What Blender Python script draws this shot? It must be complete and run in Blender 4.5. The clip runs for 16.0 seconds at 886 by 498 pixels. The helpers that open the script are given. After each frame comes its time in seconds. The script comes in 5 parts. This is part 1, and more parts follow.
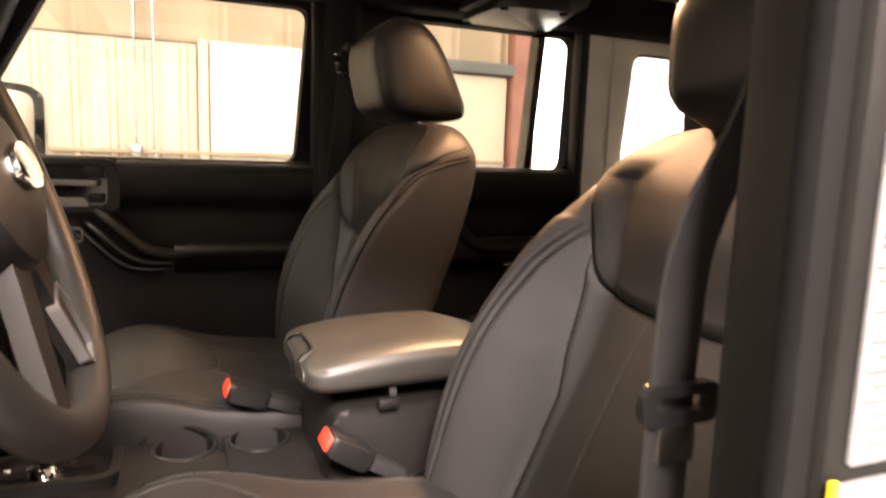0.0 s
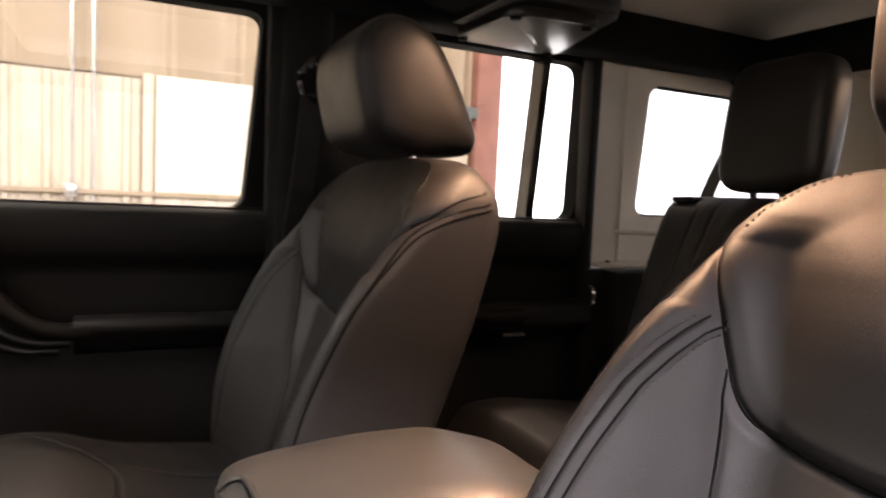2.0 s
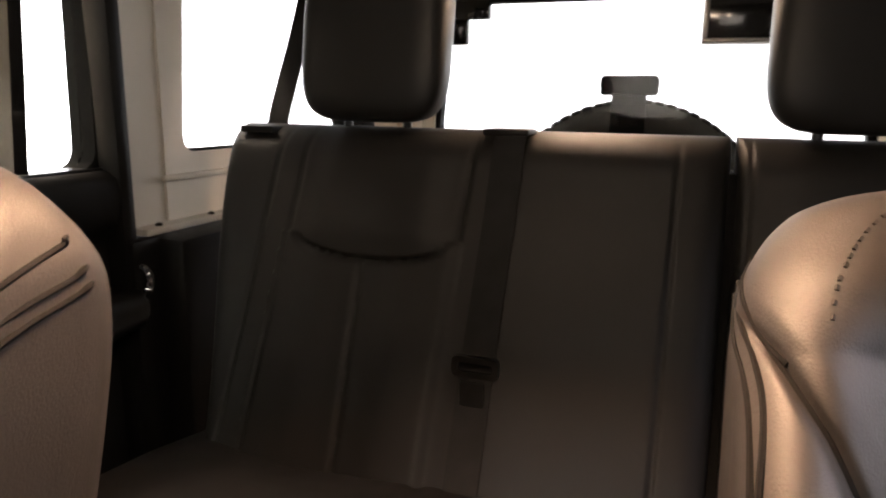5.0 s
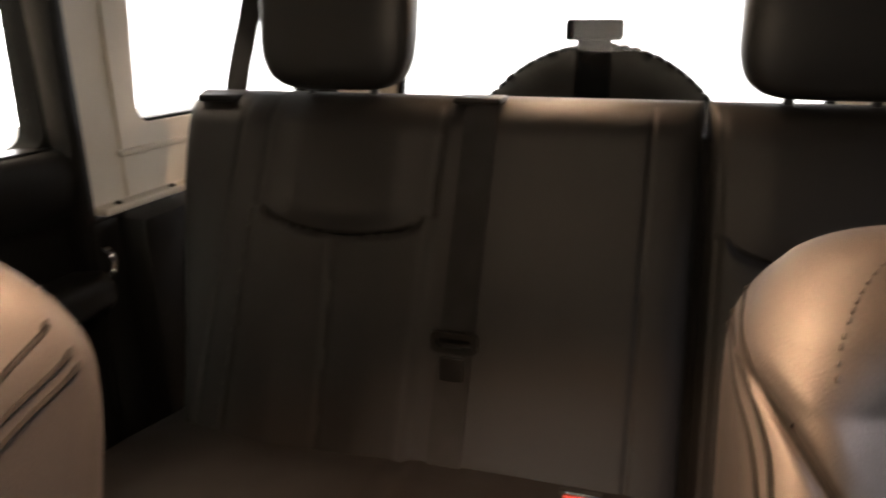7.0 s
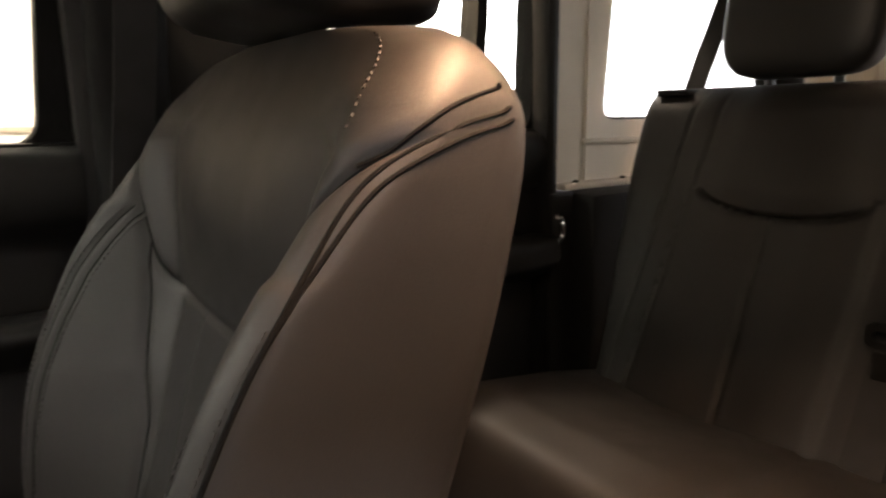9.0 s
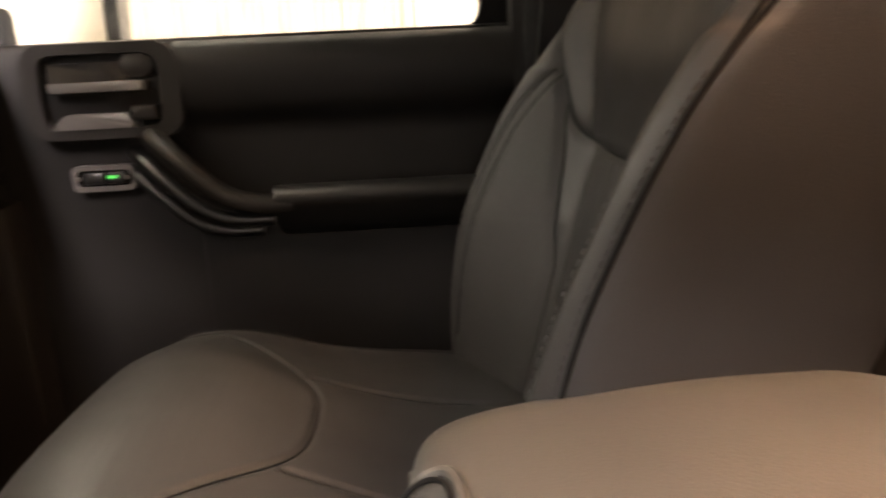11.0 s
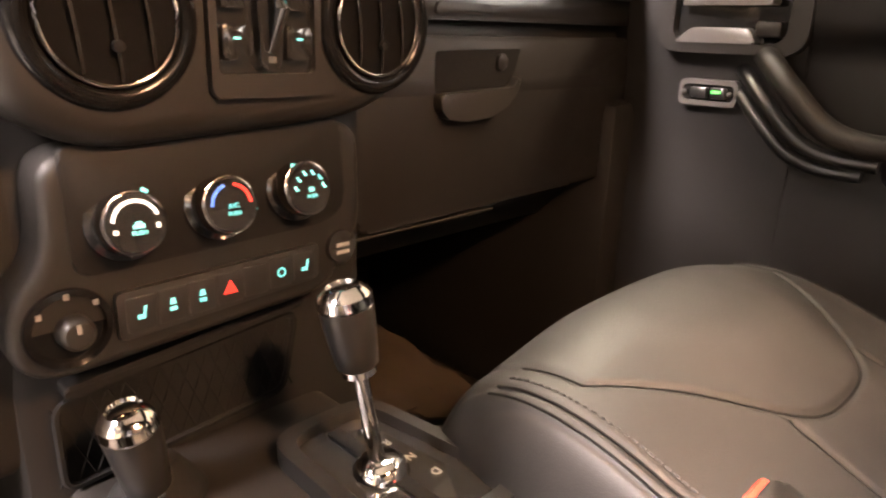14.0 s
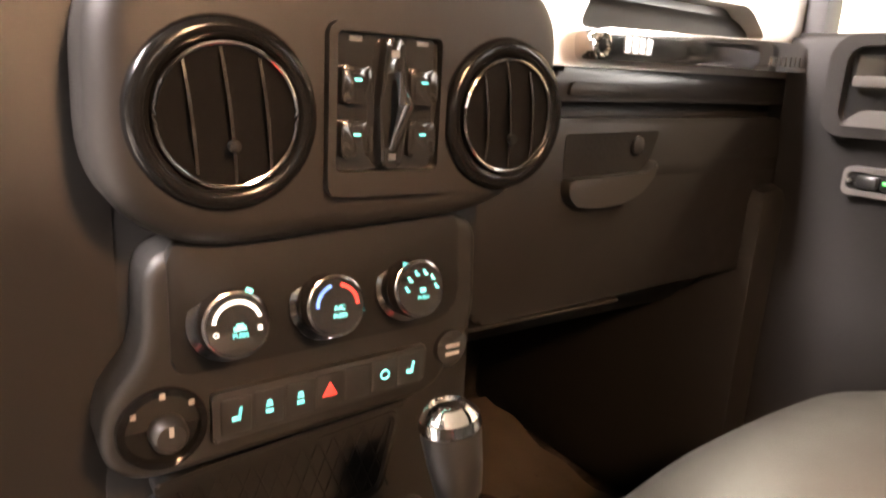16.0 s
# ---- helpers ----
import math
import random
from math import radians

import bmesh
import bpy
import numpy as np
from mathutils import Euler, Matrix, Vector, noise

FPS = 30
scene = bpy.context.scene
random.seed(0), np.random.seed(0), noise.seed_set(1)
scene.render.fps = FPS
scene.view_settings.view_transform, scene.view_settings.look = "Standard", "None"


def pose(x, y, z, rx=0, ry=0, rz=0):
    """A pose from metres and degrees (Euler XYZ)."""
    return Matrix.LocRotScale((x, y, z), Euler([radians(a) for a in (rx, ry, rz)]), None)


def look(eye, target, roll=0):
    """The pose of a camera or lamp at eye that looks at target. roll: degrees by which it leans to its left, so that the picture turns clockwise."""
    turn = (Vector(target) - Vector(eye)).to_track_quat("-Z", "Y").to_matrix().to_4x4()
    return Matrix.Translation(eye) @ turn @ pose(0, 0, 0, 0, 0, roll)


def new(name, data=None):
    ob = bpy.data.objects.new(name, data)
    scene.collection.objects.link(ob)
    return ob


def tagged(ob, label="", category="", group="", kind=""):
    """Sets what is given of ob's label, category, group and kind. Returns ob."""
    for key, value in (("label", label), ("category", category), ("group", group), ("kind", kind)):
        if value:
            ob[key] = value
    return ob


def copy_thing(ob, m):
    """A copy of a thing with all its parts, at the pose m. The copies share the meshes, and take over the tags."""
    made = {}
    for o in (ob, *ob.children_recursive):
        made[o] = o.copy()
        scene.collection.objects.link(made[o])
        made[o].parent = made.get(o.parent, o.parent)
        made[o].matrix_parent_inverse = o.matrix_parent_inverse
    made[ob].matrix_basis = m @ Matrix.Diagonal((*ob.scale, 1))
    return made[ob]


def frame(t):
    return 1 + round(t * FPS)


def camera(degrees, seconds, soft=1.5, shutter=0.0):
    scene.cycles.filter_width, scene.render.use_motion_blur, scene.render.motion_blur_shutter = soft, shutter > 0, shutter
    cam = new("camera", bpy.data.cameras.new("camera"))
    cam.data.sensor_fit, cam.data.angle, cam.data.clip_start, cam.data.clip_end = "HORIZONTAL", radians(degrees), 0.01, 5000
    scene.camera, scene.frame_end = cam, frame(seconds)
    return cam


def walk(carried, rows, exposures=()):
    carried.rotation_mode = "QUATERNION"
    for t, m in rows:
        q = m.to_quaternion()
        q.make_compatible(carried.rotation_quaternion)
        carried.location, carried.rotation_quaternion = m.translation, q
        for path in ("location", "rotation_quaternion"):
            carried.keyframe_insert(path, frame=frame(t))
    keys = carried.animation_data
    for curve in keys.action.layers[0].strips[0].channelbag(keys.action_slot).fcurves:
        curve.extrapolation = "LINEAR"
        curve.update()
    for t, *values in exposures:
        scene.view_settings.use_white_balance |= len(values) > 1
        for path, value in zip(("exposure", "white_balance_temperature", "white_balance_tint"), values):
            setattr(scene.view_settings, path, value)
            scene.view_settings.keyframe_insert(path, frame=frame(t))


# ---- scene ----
cam = camera(67.2, 16.0, soft=2.0, shutter=0.5)
PATH = [
    (0, (-0.261, -0.873, 1.229), (0.484, 0.962, 0.951), 2.0),
    (0.5, (-0.234, -0.793, 1.232), (0.439, 1.086, 1.105), 2.1),
    (1, (-0.224, -0.705, 1.243), (0.51, 1.155, 1.194), 2.2),
    (1.5, (-0.212, -0.616, 1.239), (0.573, 1.222, 1.169), 2.9),
    (2, (-0.198, -0.539, 1.231), (0.674, 1.255, 1.086), 2.6),
    (2.5, (-0.171, -0.433, 1.224), (1.018, 1.163, 1.025), 2.6),
    (3, (-0.118, -0.33, 1.218), (1.269, 1.093, 0.984), 3.0),
    (3.5, (-0.061, -0.246, 1.224), (1.505, 0.976, 0.988), 3.1),
    (4, (-0.042, -0.174, 1.244), (1.671, 0.818, 0.950), 3.6),
    (4.5, (-0.033, -0.121, 1.271), (1.785, 0.647, 0.948), 2.6),
    (6.8, (0.012, -0.075, 1.361), (1.861, 0.363, 0.737), -0.0),
    (7, (-0.004, -0.074, 1.35), (1.828, 0.441, 0.736), -0.0),
    (7.5, (-0.035, -0.104, 1.313), (1.699, 0.75, 0.798), -0.1),
    (8, (-0.053, -0.12, 1.286), (1.564, 0.974, 0.852), 0.9),
    (8.2, (-0.06, -0.129, 1.275), (1.46, 1.1, 0.854), 1.0),
    (10.3, (-0.084, -0.176, 1.141), (0.515, 1.688, 0.734), -4.1),
    (10.5, (-0.094, -0.174, 1.131), (0.395, 1.715, 0.694), -3.9),
    (11, (-0.105, -0.172, 1.122), (-0.005, 1.773, 0.666), -2.9),
    (11.5, (-0.106, -0.176, 1.12), (-0.431, 1.748, 0.682), -1.5),
    (12, (-0.101, -0.187, 1.118), (-0.759, 1.645, 0.661), 0.9),
    (12.5, (-0.096, -0.19, 1.107), (-1.006, 1.517, 0.597), 3.3),
    (13, (-0.093, -0.183, 1.102), (-1.172, 1.401, 0.529), 3.2),
    (13.5, (-0.096, -0.177, 1.097), (-1.315, 1.288, 0.49), 2.7),
    (14, (-0.105, -0.175, 1.099), (-1.432, 1.189, 0.484), 2.2),
    (14.5, (-0.117, -0.176, 1.096), (-1.531, 1.099, 0.485), 1.8),
    (15, (-0.134, -0.164, 1.095), (-1.605, 1.046, 0.485), 1.9),
    (15.5, (-0.143, -0.152, 1.106), (-1.669, 1.01, 0.538), 2.3),
    (16, (-0.149, -0.142, 1.126), (-1.729, 0.982, 0.631), 3.3),
]
walk(cam, [(t, look(eye, target, roll)) for t, eye, target, roll in PATH], [(0, 0.45, 8100, 18), (1.0, 0.1, 7200, 22), (2.0, 0.2, 6900, 22), (3.0, 0.75, 6700, 21), (3.5, 0.8, 6600, 18), (7.0, 0.92, 7200, 17), (8.2, 0.92, 7100, 16), (10.3, 0.6, 7200, 15), (11.0, 0.75, 7700, 19), (12.0, 1.05, 7700, 18), (12.5, 1.35, 7800, 18), (13.5, 2.0, 8000, 22), (14.5, 2.2, 8000, 22), (16.0, 2.35, 7600, 18)])
# ---- light ----
world = bpy.data.worlds.new("daylight")
scene.world = world
world.use_nodes = True
wn = world.node_tree
sky = wn.nodes.new("ShaderNodeTexSky")
sky.sky_type = "NISHITA"
sky.sun_disc = False
sky.sun_elevation, sky.sun_rotation = radians(40), radians(-70)
wn.links.new(sky.outputs[0], wn.nodes["Background"].inputs[0])
wn.nodes["Background"].inputs[1].default_value = 0.1

sun = new("sun", bpy.data.lights.new("sun", "SUN"))
sun.data.energy, sun.data.angle, sun.data.color = 1.0, radians(12), (1, 0.95, 0.88)
sun.matrix_world = look((12, -3, 9), (9, 0, 0))


def area_lamp(name, eye, target, sx, sy, watts, colour):
    lamp = new(name, bpy.data.lights.new(name, "AREA"))
    lamp.data.shape, lamp.data.size, lamp.data.size_y = "RECTANGLE", sx, sy
    lamp.data.energy, lamp.data.color = watts, colour
    lamp.matrix_world = look(eye, target)
    return lamp


# unseen high-bay lamps, added as fill light for the hall
for lx, ly, watts in ((-3.5, -2.5, 70), (-3.5, 4.4, 25), (1.5, -3.0, 60), (1.5, 3.2, 85)):
    area_lamp("hall_fill_light", (lx, ly, 4.7), (lx, ly, 0), 1.2, 0.5, watts, (1.0, 0.84, 0.66))
# unseen large lamp, added to brighten the passenger cushion through the windshield
area_lamp("hall_fill_light", (-2.1, 1.0, 4.7), (-2.1, 1.0, 0), 2.4, 3.0, 340, (0.96, 1.0, 0.88))


# unseen bank of white light under the roof, added to fill the seats from ahead
area_lamp("front_fill_bank", (-5.1, 0.2, 4.75), (-0.1, 0.1, 0.95), 3.4, 2.0, 380, (0.97, 1.0, 0.94))
# unseen high lamp on the driver side, added to brighten the driver seat
area_lamp("hall_fill_light", (-0.6, -3.3, 3.95), (0.05, -0.35, 1.05), 1.5, 1.2, 1050, (0.96, 0.94, 1.0))
# unseen lamps, added to wash the far wall
area_lamp("wall_fill_light", (1.3, 4.0, 4.7), (1.3, 6.0, 1.0), 2.6, 0.4, 32, (1.0, 0.97, 0.90))
area_lamp("wall_fill_light", (-2.6, 4.0, 4.7), (-2.6, 6.0, 1.0), 3.0, 0.4, 10, (1.0, 0.92, 0.80))


def dome_light(x, y, z, watts, aim, wide):
    lamp = area_lamp("dome_light", (x, y, z), aim, 0.10, 0.13, watts, (1.0, 0.62, 0.37))
    lamp.data.spread = radians(wide)


dome_light(0.29, 0.045, 1.544, 6.4, (0.0, -0.06, 0.90), 128)
dome_light(1.15, 0.05, 1.516, 0.8, (1.15, 0.05, 0.5), 176)


# ---- materials ----
def material(name, base, rough=0.5, metal=0.0, vary=0.15, scale=8.0, bump=0.0, bump_scale=300.0, spec=0.5, coat=0.0, kind="noise"):
    m = bpy.data.materials.new(name)
    m.use_nodes = True
    nt = m.node_tree
    b = nt.nodes["Principled BSDF"]
    b.inputs["Metallic"].default_value = metal
    b.inputs["Specular IOR Level"].default_value = spec
    b.inputs["Coat Weight"].default_value = coat
    co = nt.nodes.new("ShaderNodeTexCoord")
    n1 = nt.nodes.new("ShaderNodeTexNoise")
    n1.inputs["Scale"].default_value, n1.inputs["Detail"].default_value = scale, 5
    nt.links.new(co.outputs["Object"], n1.inputs["Vector"])
    ramp = nt.nodes.new("ShaderNodeMapRange")
    ramp.inputs["From Min"].default_value, ramp.inputs["From Max"].default_value = 0.3, 0.7
    ramp.inputs["To Min"].default_value, ramp.inputs["To Max"].default_value = 1 - vary, 1 + vary
    nt.links.new(n1.outputs["Fac"], ramp.inputs["Value"])
    mix = nt.nodes.new("ShaderNodeVectorMath")
    mix.operation = "SCALE"
    mix.inputs[0].default_value = base
    nt.links.new(ramp.outputs[0], mix.inputs["Scale"])
    nt.links.new(mix.outputs[0], b.inputs["Base Color"])
    rr = nt.nodes.new("ShaderNodeMapRange")
    rr.inputs["To Min"].default_value, rr.inputs["To Max"].default_value = rough * 0.85, min(1, rough * 1.15)
    n3 = nt.nodes.new("ShaderNodeTexNoise")
    n3.inputs["Scale"].default_value = scale * 4
    nt.links.new(co.outputs["Object"], n3.inputs["Vector"])
    nt.links.new(n3.outputs["Fac"], rr.inputs["Value"])
    nt.links.new(rr.outputs[0], b.inputs["Roughness"])
    if bump:
        if kind == "cells":
            n2 = nt.nodes.new("ShaderNodeTexVoronoi")
            out = n2.outputs["Distance"]
        else:
            n2 = nt.nodes.new("ShaderNodeTexNoise")
            n2.inputs["Detail"].default_value = 3
            out = n2.outputs["Fac"]
        n2.inputs["Scale"].default_value = bump_scale
        nt.links.new(co.outputs["Object"], n2.inputs["Vector"])
        bp = nt.nodes.new("ShaderNodeBump")
        bp.inputs["Strength"].default_value, bp.inputs["Distance"].default_value = bump, 0.002
        nt.links.new(out, bp.inputs["Height"])
        nt.links.new(bp.outputs[0], b.inputs["Normal"])
    return m


def glow(name, colour, strength):
    m = bpy.data.materials.new(name)
    m.use_nodes = True
    b = m.node_tree.nodes["Principled BSDF"]
    b.inputs["Base Color"].default_value = (*colour, 1)
    b.inputs["Emission Color"].default_value = (*colour, 1)
    b.inputs["Emission Strength"].default_value = strength
    return m


def glass(name, tint):
    m = bpy.data.materials.new(name)
    m.use_nodes = True
    nt = m.node_tree
    nt.nodes.remove(nt.nodes["Principled BSDF"])
    tr, gl = nt.nodes.new("ShaderNodeBsdfTransparent"), nt.nodes.new("ShaderNodeBsdfGlossy")
    fr, mx = nt.nodes.new("ShaderNodeLayerWeight"), nt.nodes.new("ShaderNodeMixShader")
    gloss = nt.nodes.new("ShaderNodeMapRange")
    gloss.interpolation_type = "SMOOTHERSTEP"
    gloss.inputs["From Min"].default_value, gloss.inputs["From Max"].default_value = 0.3, 1.0
    gloss.inputs["To Min"].default_value, gloss.inputs["To Max"].default_value = 0.03, 0.2
    nt.links.new(fr.outputs["Facing"], gloss.inputs["Value"])
    tr.inputs[0].default_value, gl.inputs["Roughness"].default_value = (*tint, 1), 0.02
    nt.links.new(gloss.outputs[0], mx.inputs[0])
    nt.links.new(tr.outputs[0], mx.inputs[1])
    nt.links.new(gl.outputs[0], mx.inputs[2])
    nt.links.new(mx.outputs[0], nt.nodes["Material Output"].inputs[0])
    return m


LEATHER = material("black_leather", (0.0118, 0.0110, 0.0106), 0.56, vary=0.22, scale=6, bump=0.16, bump_scale=900, spec=0.37)
LEATHER2 = material("smooth_black_leather", (0.0115, 0.0110, 0.0107), 0.46, vary=0.15, scale=5, bump=0.1, bump_scale=900, spec=0.34)
ARMPAD = material("grey_black_vinyl_pad", (0.034, 0.0325, 0.029), 0.43, vary=0.18, scale=7, bump=0.12, bump_scale=700, spec=0.6)
# near-black colour that stands for the shade inside seams and grooves
CREASE_SHADE = material("crease_shade_black", (0.003, 0.003, 0.003), 0.85, spec=0.1)
THREAD = material("stitch_thread", (0.016, 0.0155, 0.015), 0.7, spec=0.35)
PLASTIC = material("black_grained_plastic", (0.0082, 0.0077, 0.0073), 0.50, vary=0.15, scale=12, bump=0.14, bump_scale=1500, spec=0.24)
PLASTIC2 = material("dark_grey_plastic", (0.0100, 0.0091, 0.0084), 0.46, vary=0.15, scale=10, bump=0.12, bump_scale=1500, spec=0.22)
SMOOTH = material("satin_black_plastic", (0.010, 0.010, 0.010), 0.32, vary=0.1, scale=10)
GLOSS = material("gloss_black_plastic", (0.012, 0.012, 0.012), 0.12, vary=0.1, coat=0.3)
RUBBER = material("black_rubber", (0.008, 0.008, 0.008), 0.75, spec=0.06, bump=0.2, bump_scale=200)
# black tyre rubber with the grey of window glare put into its colour
TYRE = material("hazed_tyre_rubber", (0.060, 0.058, 0.055), 0.8, spec=0.2, vary=0.3, scale=9, bump=0.3, bump_scale=160)
CLOTH = material("black_padded_cloth", (0.007, 0.007, 0.007), 0.85, spec=0.1, vary=0.25, scale=15, bump=0.5, bump_scale=700)
WEBBING = material("grey_belt_webbing", (0.022, 0.0215, 0.0215), 0.8, spec=0.2, vary=0.15, scale=30, bump=0.6, bump_scale=900)
GATERIM = material("satin_grey_plastic", (0.010, 0.0095, 0.009), 0.34, vary=0.1, scale=14, bump=0.06, bump_scale=1200)
LIPGREY = material("grey_pull_plastic", (0.015, 0.0145, 0.014), 0.38, vary=0.1, scale=14, bump=0.06, bump_scale=1200)
PANELFACE = material("matt_black_panel_face", (0.0058, 0.0056, 0.0054), 0.62, spec=0.14, vary=0.12, scale=12, bump=0.1, bump_scale=1500)
# near-black that stands for the shade inside the vents
VENTSHADE = material("vent_shade_black", (0.003, 0.003, 0.003), 0.8, spec=0.05)
VENTRING = material("black_vent_ring", (0.004, 0.004, 0.004), 0.16, vary=0.1, spec=0.18)
# black carpet, its colour lifted to brown to stand for footwell haze
CARPET = material("hazed_black_carpet", (0.042, 0.034, 0.028), 0.95, spec=0.05, vary=0.4, scale=60, bump=0.8, bump_scale=500)
SILVER = material("silver_painted_trim", (0.42, 0.40, 0.38), 0.33, metal=0.6, vary=0.06)
DARKCHROME = material("dark_chrome", (0.30, 0.29, 0.28), 0.14, metal=1.0, vary=0.05)
SATIN = material("satin_grey_metal_paint", (0.16, 0.155, 0.15), 0.30, metal=0.6, vary=0.06)
CHROME = material("chrome", (0.75, 0.74, 0.73), 0.08, metal=1.0, vary=0.04)
STEEL = material("brushed_steel", (0.5, 0.49, 0.48), 0.25, metal=1.0, vary=0.1)
RED = material("red_button_plastic", (0.75, 0.05, 0.03), 0.4, vary=0.05)
SHELL = material("off_white_hardtop", (0.66, 0.63, 0.56), 0.55, vary=0.06, scale=7, bump=0.15, bump_scale=250)
HEADLINER = material("grey_roof_panel", (0.72, 0.67, 0.60), 0.6, vary=0.06, scale=7, bump=0.25, bump_scale=250)
PAPER = material("brown_paper_mat", (0.042, 0.030, 0.020), 0.7, vary=0.25, scale=9, bump=0.4, bump_scale=40)
LABEL = material("white_label_paper", (0.22, 0.22, 0.23), 0.5, vary=0.03)
PRINT = material("grey_print", (0.08, 0.08, 0.085), 0.6, vary=0.1)
YELLOW = material("yellow_label", (0.75, 0.55, 0.03), 0.5, vary=0.05)
GLASS = glass("clear_glass", (0.95, 0.96, 0.95))
# dark pane for the unseen driver-side rear window, cuts lamp light on the bench
LIGHTCUT = glass("light_cutting_glass", (0.17, 0.175, 0.18))
TINT = glass("tinted_glass", (0.60, 0.62, 0.62))
CYAN = glow("cyan_backlight", (0.10, 0.78, 0.85), 0.28)
WHITEL = glow("white_backlight", (0.85, 0.9, 0.9), 0.35)
BLUEL = glow("blue_backlight", (0.05, 0.18, 0.75), 0.30)
REDL = glow("red_backlight", (0.95, 0.05, 0.04), 0.28)
GREENL = glow("green_backlight", (0.05, 0.9, 0.15), 0.30)
LENS = glow("dome_lamp_lens", (1.0, 0.80, 0.58), 30.0)
DAYLIGHT = glow("white_daylight", (0.93, 0.97, 1.0), 5.0)
# weak glow for the added light sheet round the hall front
FRONTGLOW = glow("warm_front_glow", (1.0, 0.96, 0.90), 0.28)
SHEET = material("cream_wall_sheet", (0.43, 0.37, 0.285), 0.5, vary=0.08, scale=1.2, bump=0.1, bump_scale=30)
SHEET2 = material("tan_wall_sheet", (0.27, 0.21, 0.14), 0.55, vary=0.1, scale=1.2)
SHEETW = material("white_door_sheet", (0.58, 0.53, 0.44), 0.5, vary=0.05, scale=1.0)
STEELR = material("red_oxide_steel", (0.23, 0.10, 0.075), 0.6, vary=0.2, scale=5)
STEELD = material("dark_steel", (0.08, 0.085, 0.08), 0.6, vary=0.2, scale=5)
CONCRETE = material("concrete", (0.32, 0.30, 0.27), 0.7, vary=0.2, scale=1.5, bump=0.2, bump_scale=60)
CEIL = material("hall_ceiling_sheet", (0.45, 0.42, 0.37), 0.7, vary=0.1, scale=1)


# ---- mesh helpers ----
def shape():
    return bmesh.new()


def part(name, bm, mat, parent=None, label="", smooth=True, angle=40):
    me = bpy.data.meshes.new(name)
    bmesh.ops.recalc_face_normals(bm, faces=bm.faces)
    if smooth:
        for f in bm.faces:
            f.smooth = True
        for e in bm.edges:
            if len(e.link_faces) == 2 and e.calc_face_angle(0) > radians(angle):
                e.smooth = False
    bm.to_mesh(me)
    bm.free()
    me.materials.append(mat)
    ob = new(name, me)
    if parent:
        ob.parent = parent
    if label:
        tagged(ob, label)
    return ob


def thing(name, label, category, group="", kind=""):
    return tagged(new(name), label, category, group, kind)


def box(bm, x0, x1, y0, y1, z0, z1, bevel=0.0, seg=2):
    v = bmesh.ops.create_cube(bm, size=1.0, matrix=Matrix.Translation(((x0 + x1) / 2, (y0 + y1) / 2, (z0 + z1) / 2)) @ Matrix.Diagonal((x1 - x0, y1 - y0, z1 - z0, 1)))["verts"]
    if bevel:
        es = list({e for q in v for e in q.link_edges})
        bmesh.ops.bevel(bm, geom=es, offset=bevel, segments=seg, profile=0.5, affect="EDGES")
    return bm


def grid_mesh(bm, rows, wrap=False, cap=False):
    """Rows of points of equal length, joined into a sheet; wrap closes each row on itself, cap fills the ends."""
    vs = [[bm.verts.new(p) for p in r] for r in rows]
    n = len(rows[0])
    for a, b in zip(vs, vs[1:]):
        for i in range(n if wrap else n - 1):
            j = (i + 1) % n
            bm.faces.new((a[i], a[j], b[j], b[i]))
    if cap:
        bm.faces.new(vs[0])
        bm.faces.new(vs[-1][::-1])
    return bm


def prism(bm, outline, axis, a, b, bevel=0.0, seg=2):
    """An outline of (p, q) pairs pushed from a to b along x (p, q = y, z), y (x, z) or z (x, y)."""
    def at(p, q, d):
        return {"x": (d, p, q), "y": (p, d, q), "z": (p, q, d)}[axis]
    lo = [bm.verts.new(at(p, q, a)) for p, q in outline]
    hi = [bm.verts.new(at(p, q, b)) for p, q in outline]
    n = len(outline)
    fs = [bm.faces.new(lo), bm.faces.new(hi[::-1])]
    for i in range(n):
        fs.append(bm.faces.new((lo[i], hi[i], hi[(i + 1) % n], lo[(i + 1) % n])))
    if bevel:
        es = [e for f in fs[:2] for e in f.edges]
        bmesh.ops.bevel(bm, geom=es, offset=bevel, segments=seg, profile=0.5, affect="EDGES")
    return bm


def puff(bm, outline, axis, a, b, r, seg=6):
    """An outline pushed from a to b along an axis, its front edge at b rolled over with radius r."""
    n = len(outline)
    area = sum(outline[i][0] * outline[(i + 1) % n][1] - outline[(i + 1) % n][0] * outline[i][1] for i in range(n))
    inward = []
    for i in range(n):
        p, q = Vector(outline[i - 1]), Vector(outline[(i + 1) % n])
        d = (q - p).normalized()
        inward.append(Vector((-d.y, d.x)) * (1 if area > 0 else -1))
    rows = []
    for k in range(-1, seg + 1):
        t = math.pi / 2 * max(0, k) / seg
        off, dep = r * (1 - math.cos(t)), (a if k < 0 else b - math.copysign(r, b - a) * (1 - math.sin(t)))
        row = []
        for (p, q), m in zip(outline, inward):
            p, q = p + m.x * off, q + m.y * off
            row.append({"x": (dep, p, q), "y": (p, dep, q), "z": (p, q, dep)}[axis])
        rows.append(row)
    return grid_mesh(bm, rows, wrap=True, cap=True)


def rounded(p0, p1, q0, q1, r, n=6):
    """A rectangle with round corners."""
    out = []
    for cx, cy, a0 in ((p1 - r, q1 - r, 0), (p0 + r, q1 - r, 90), (p0 + r, q0 + r, 180), (p1 - r, q0 + r, 270)):
        for i in range(n + 1):
            a = radians(a0 + 90 * i / n)
            out.append((cx + r * math.cos(a), cy + r * math.sin(a)))
    return out


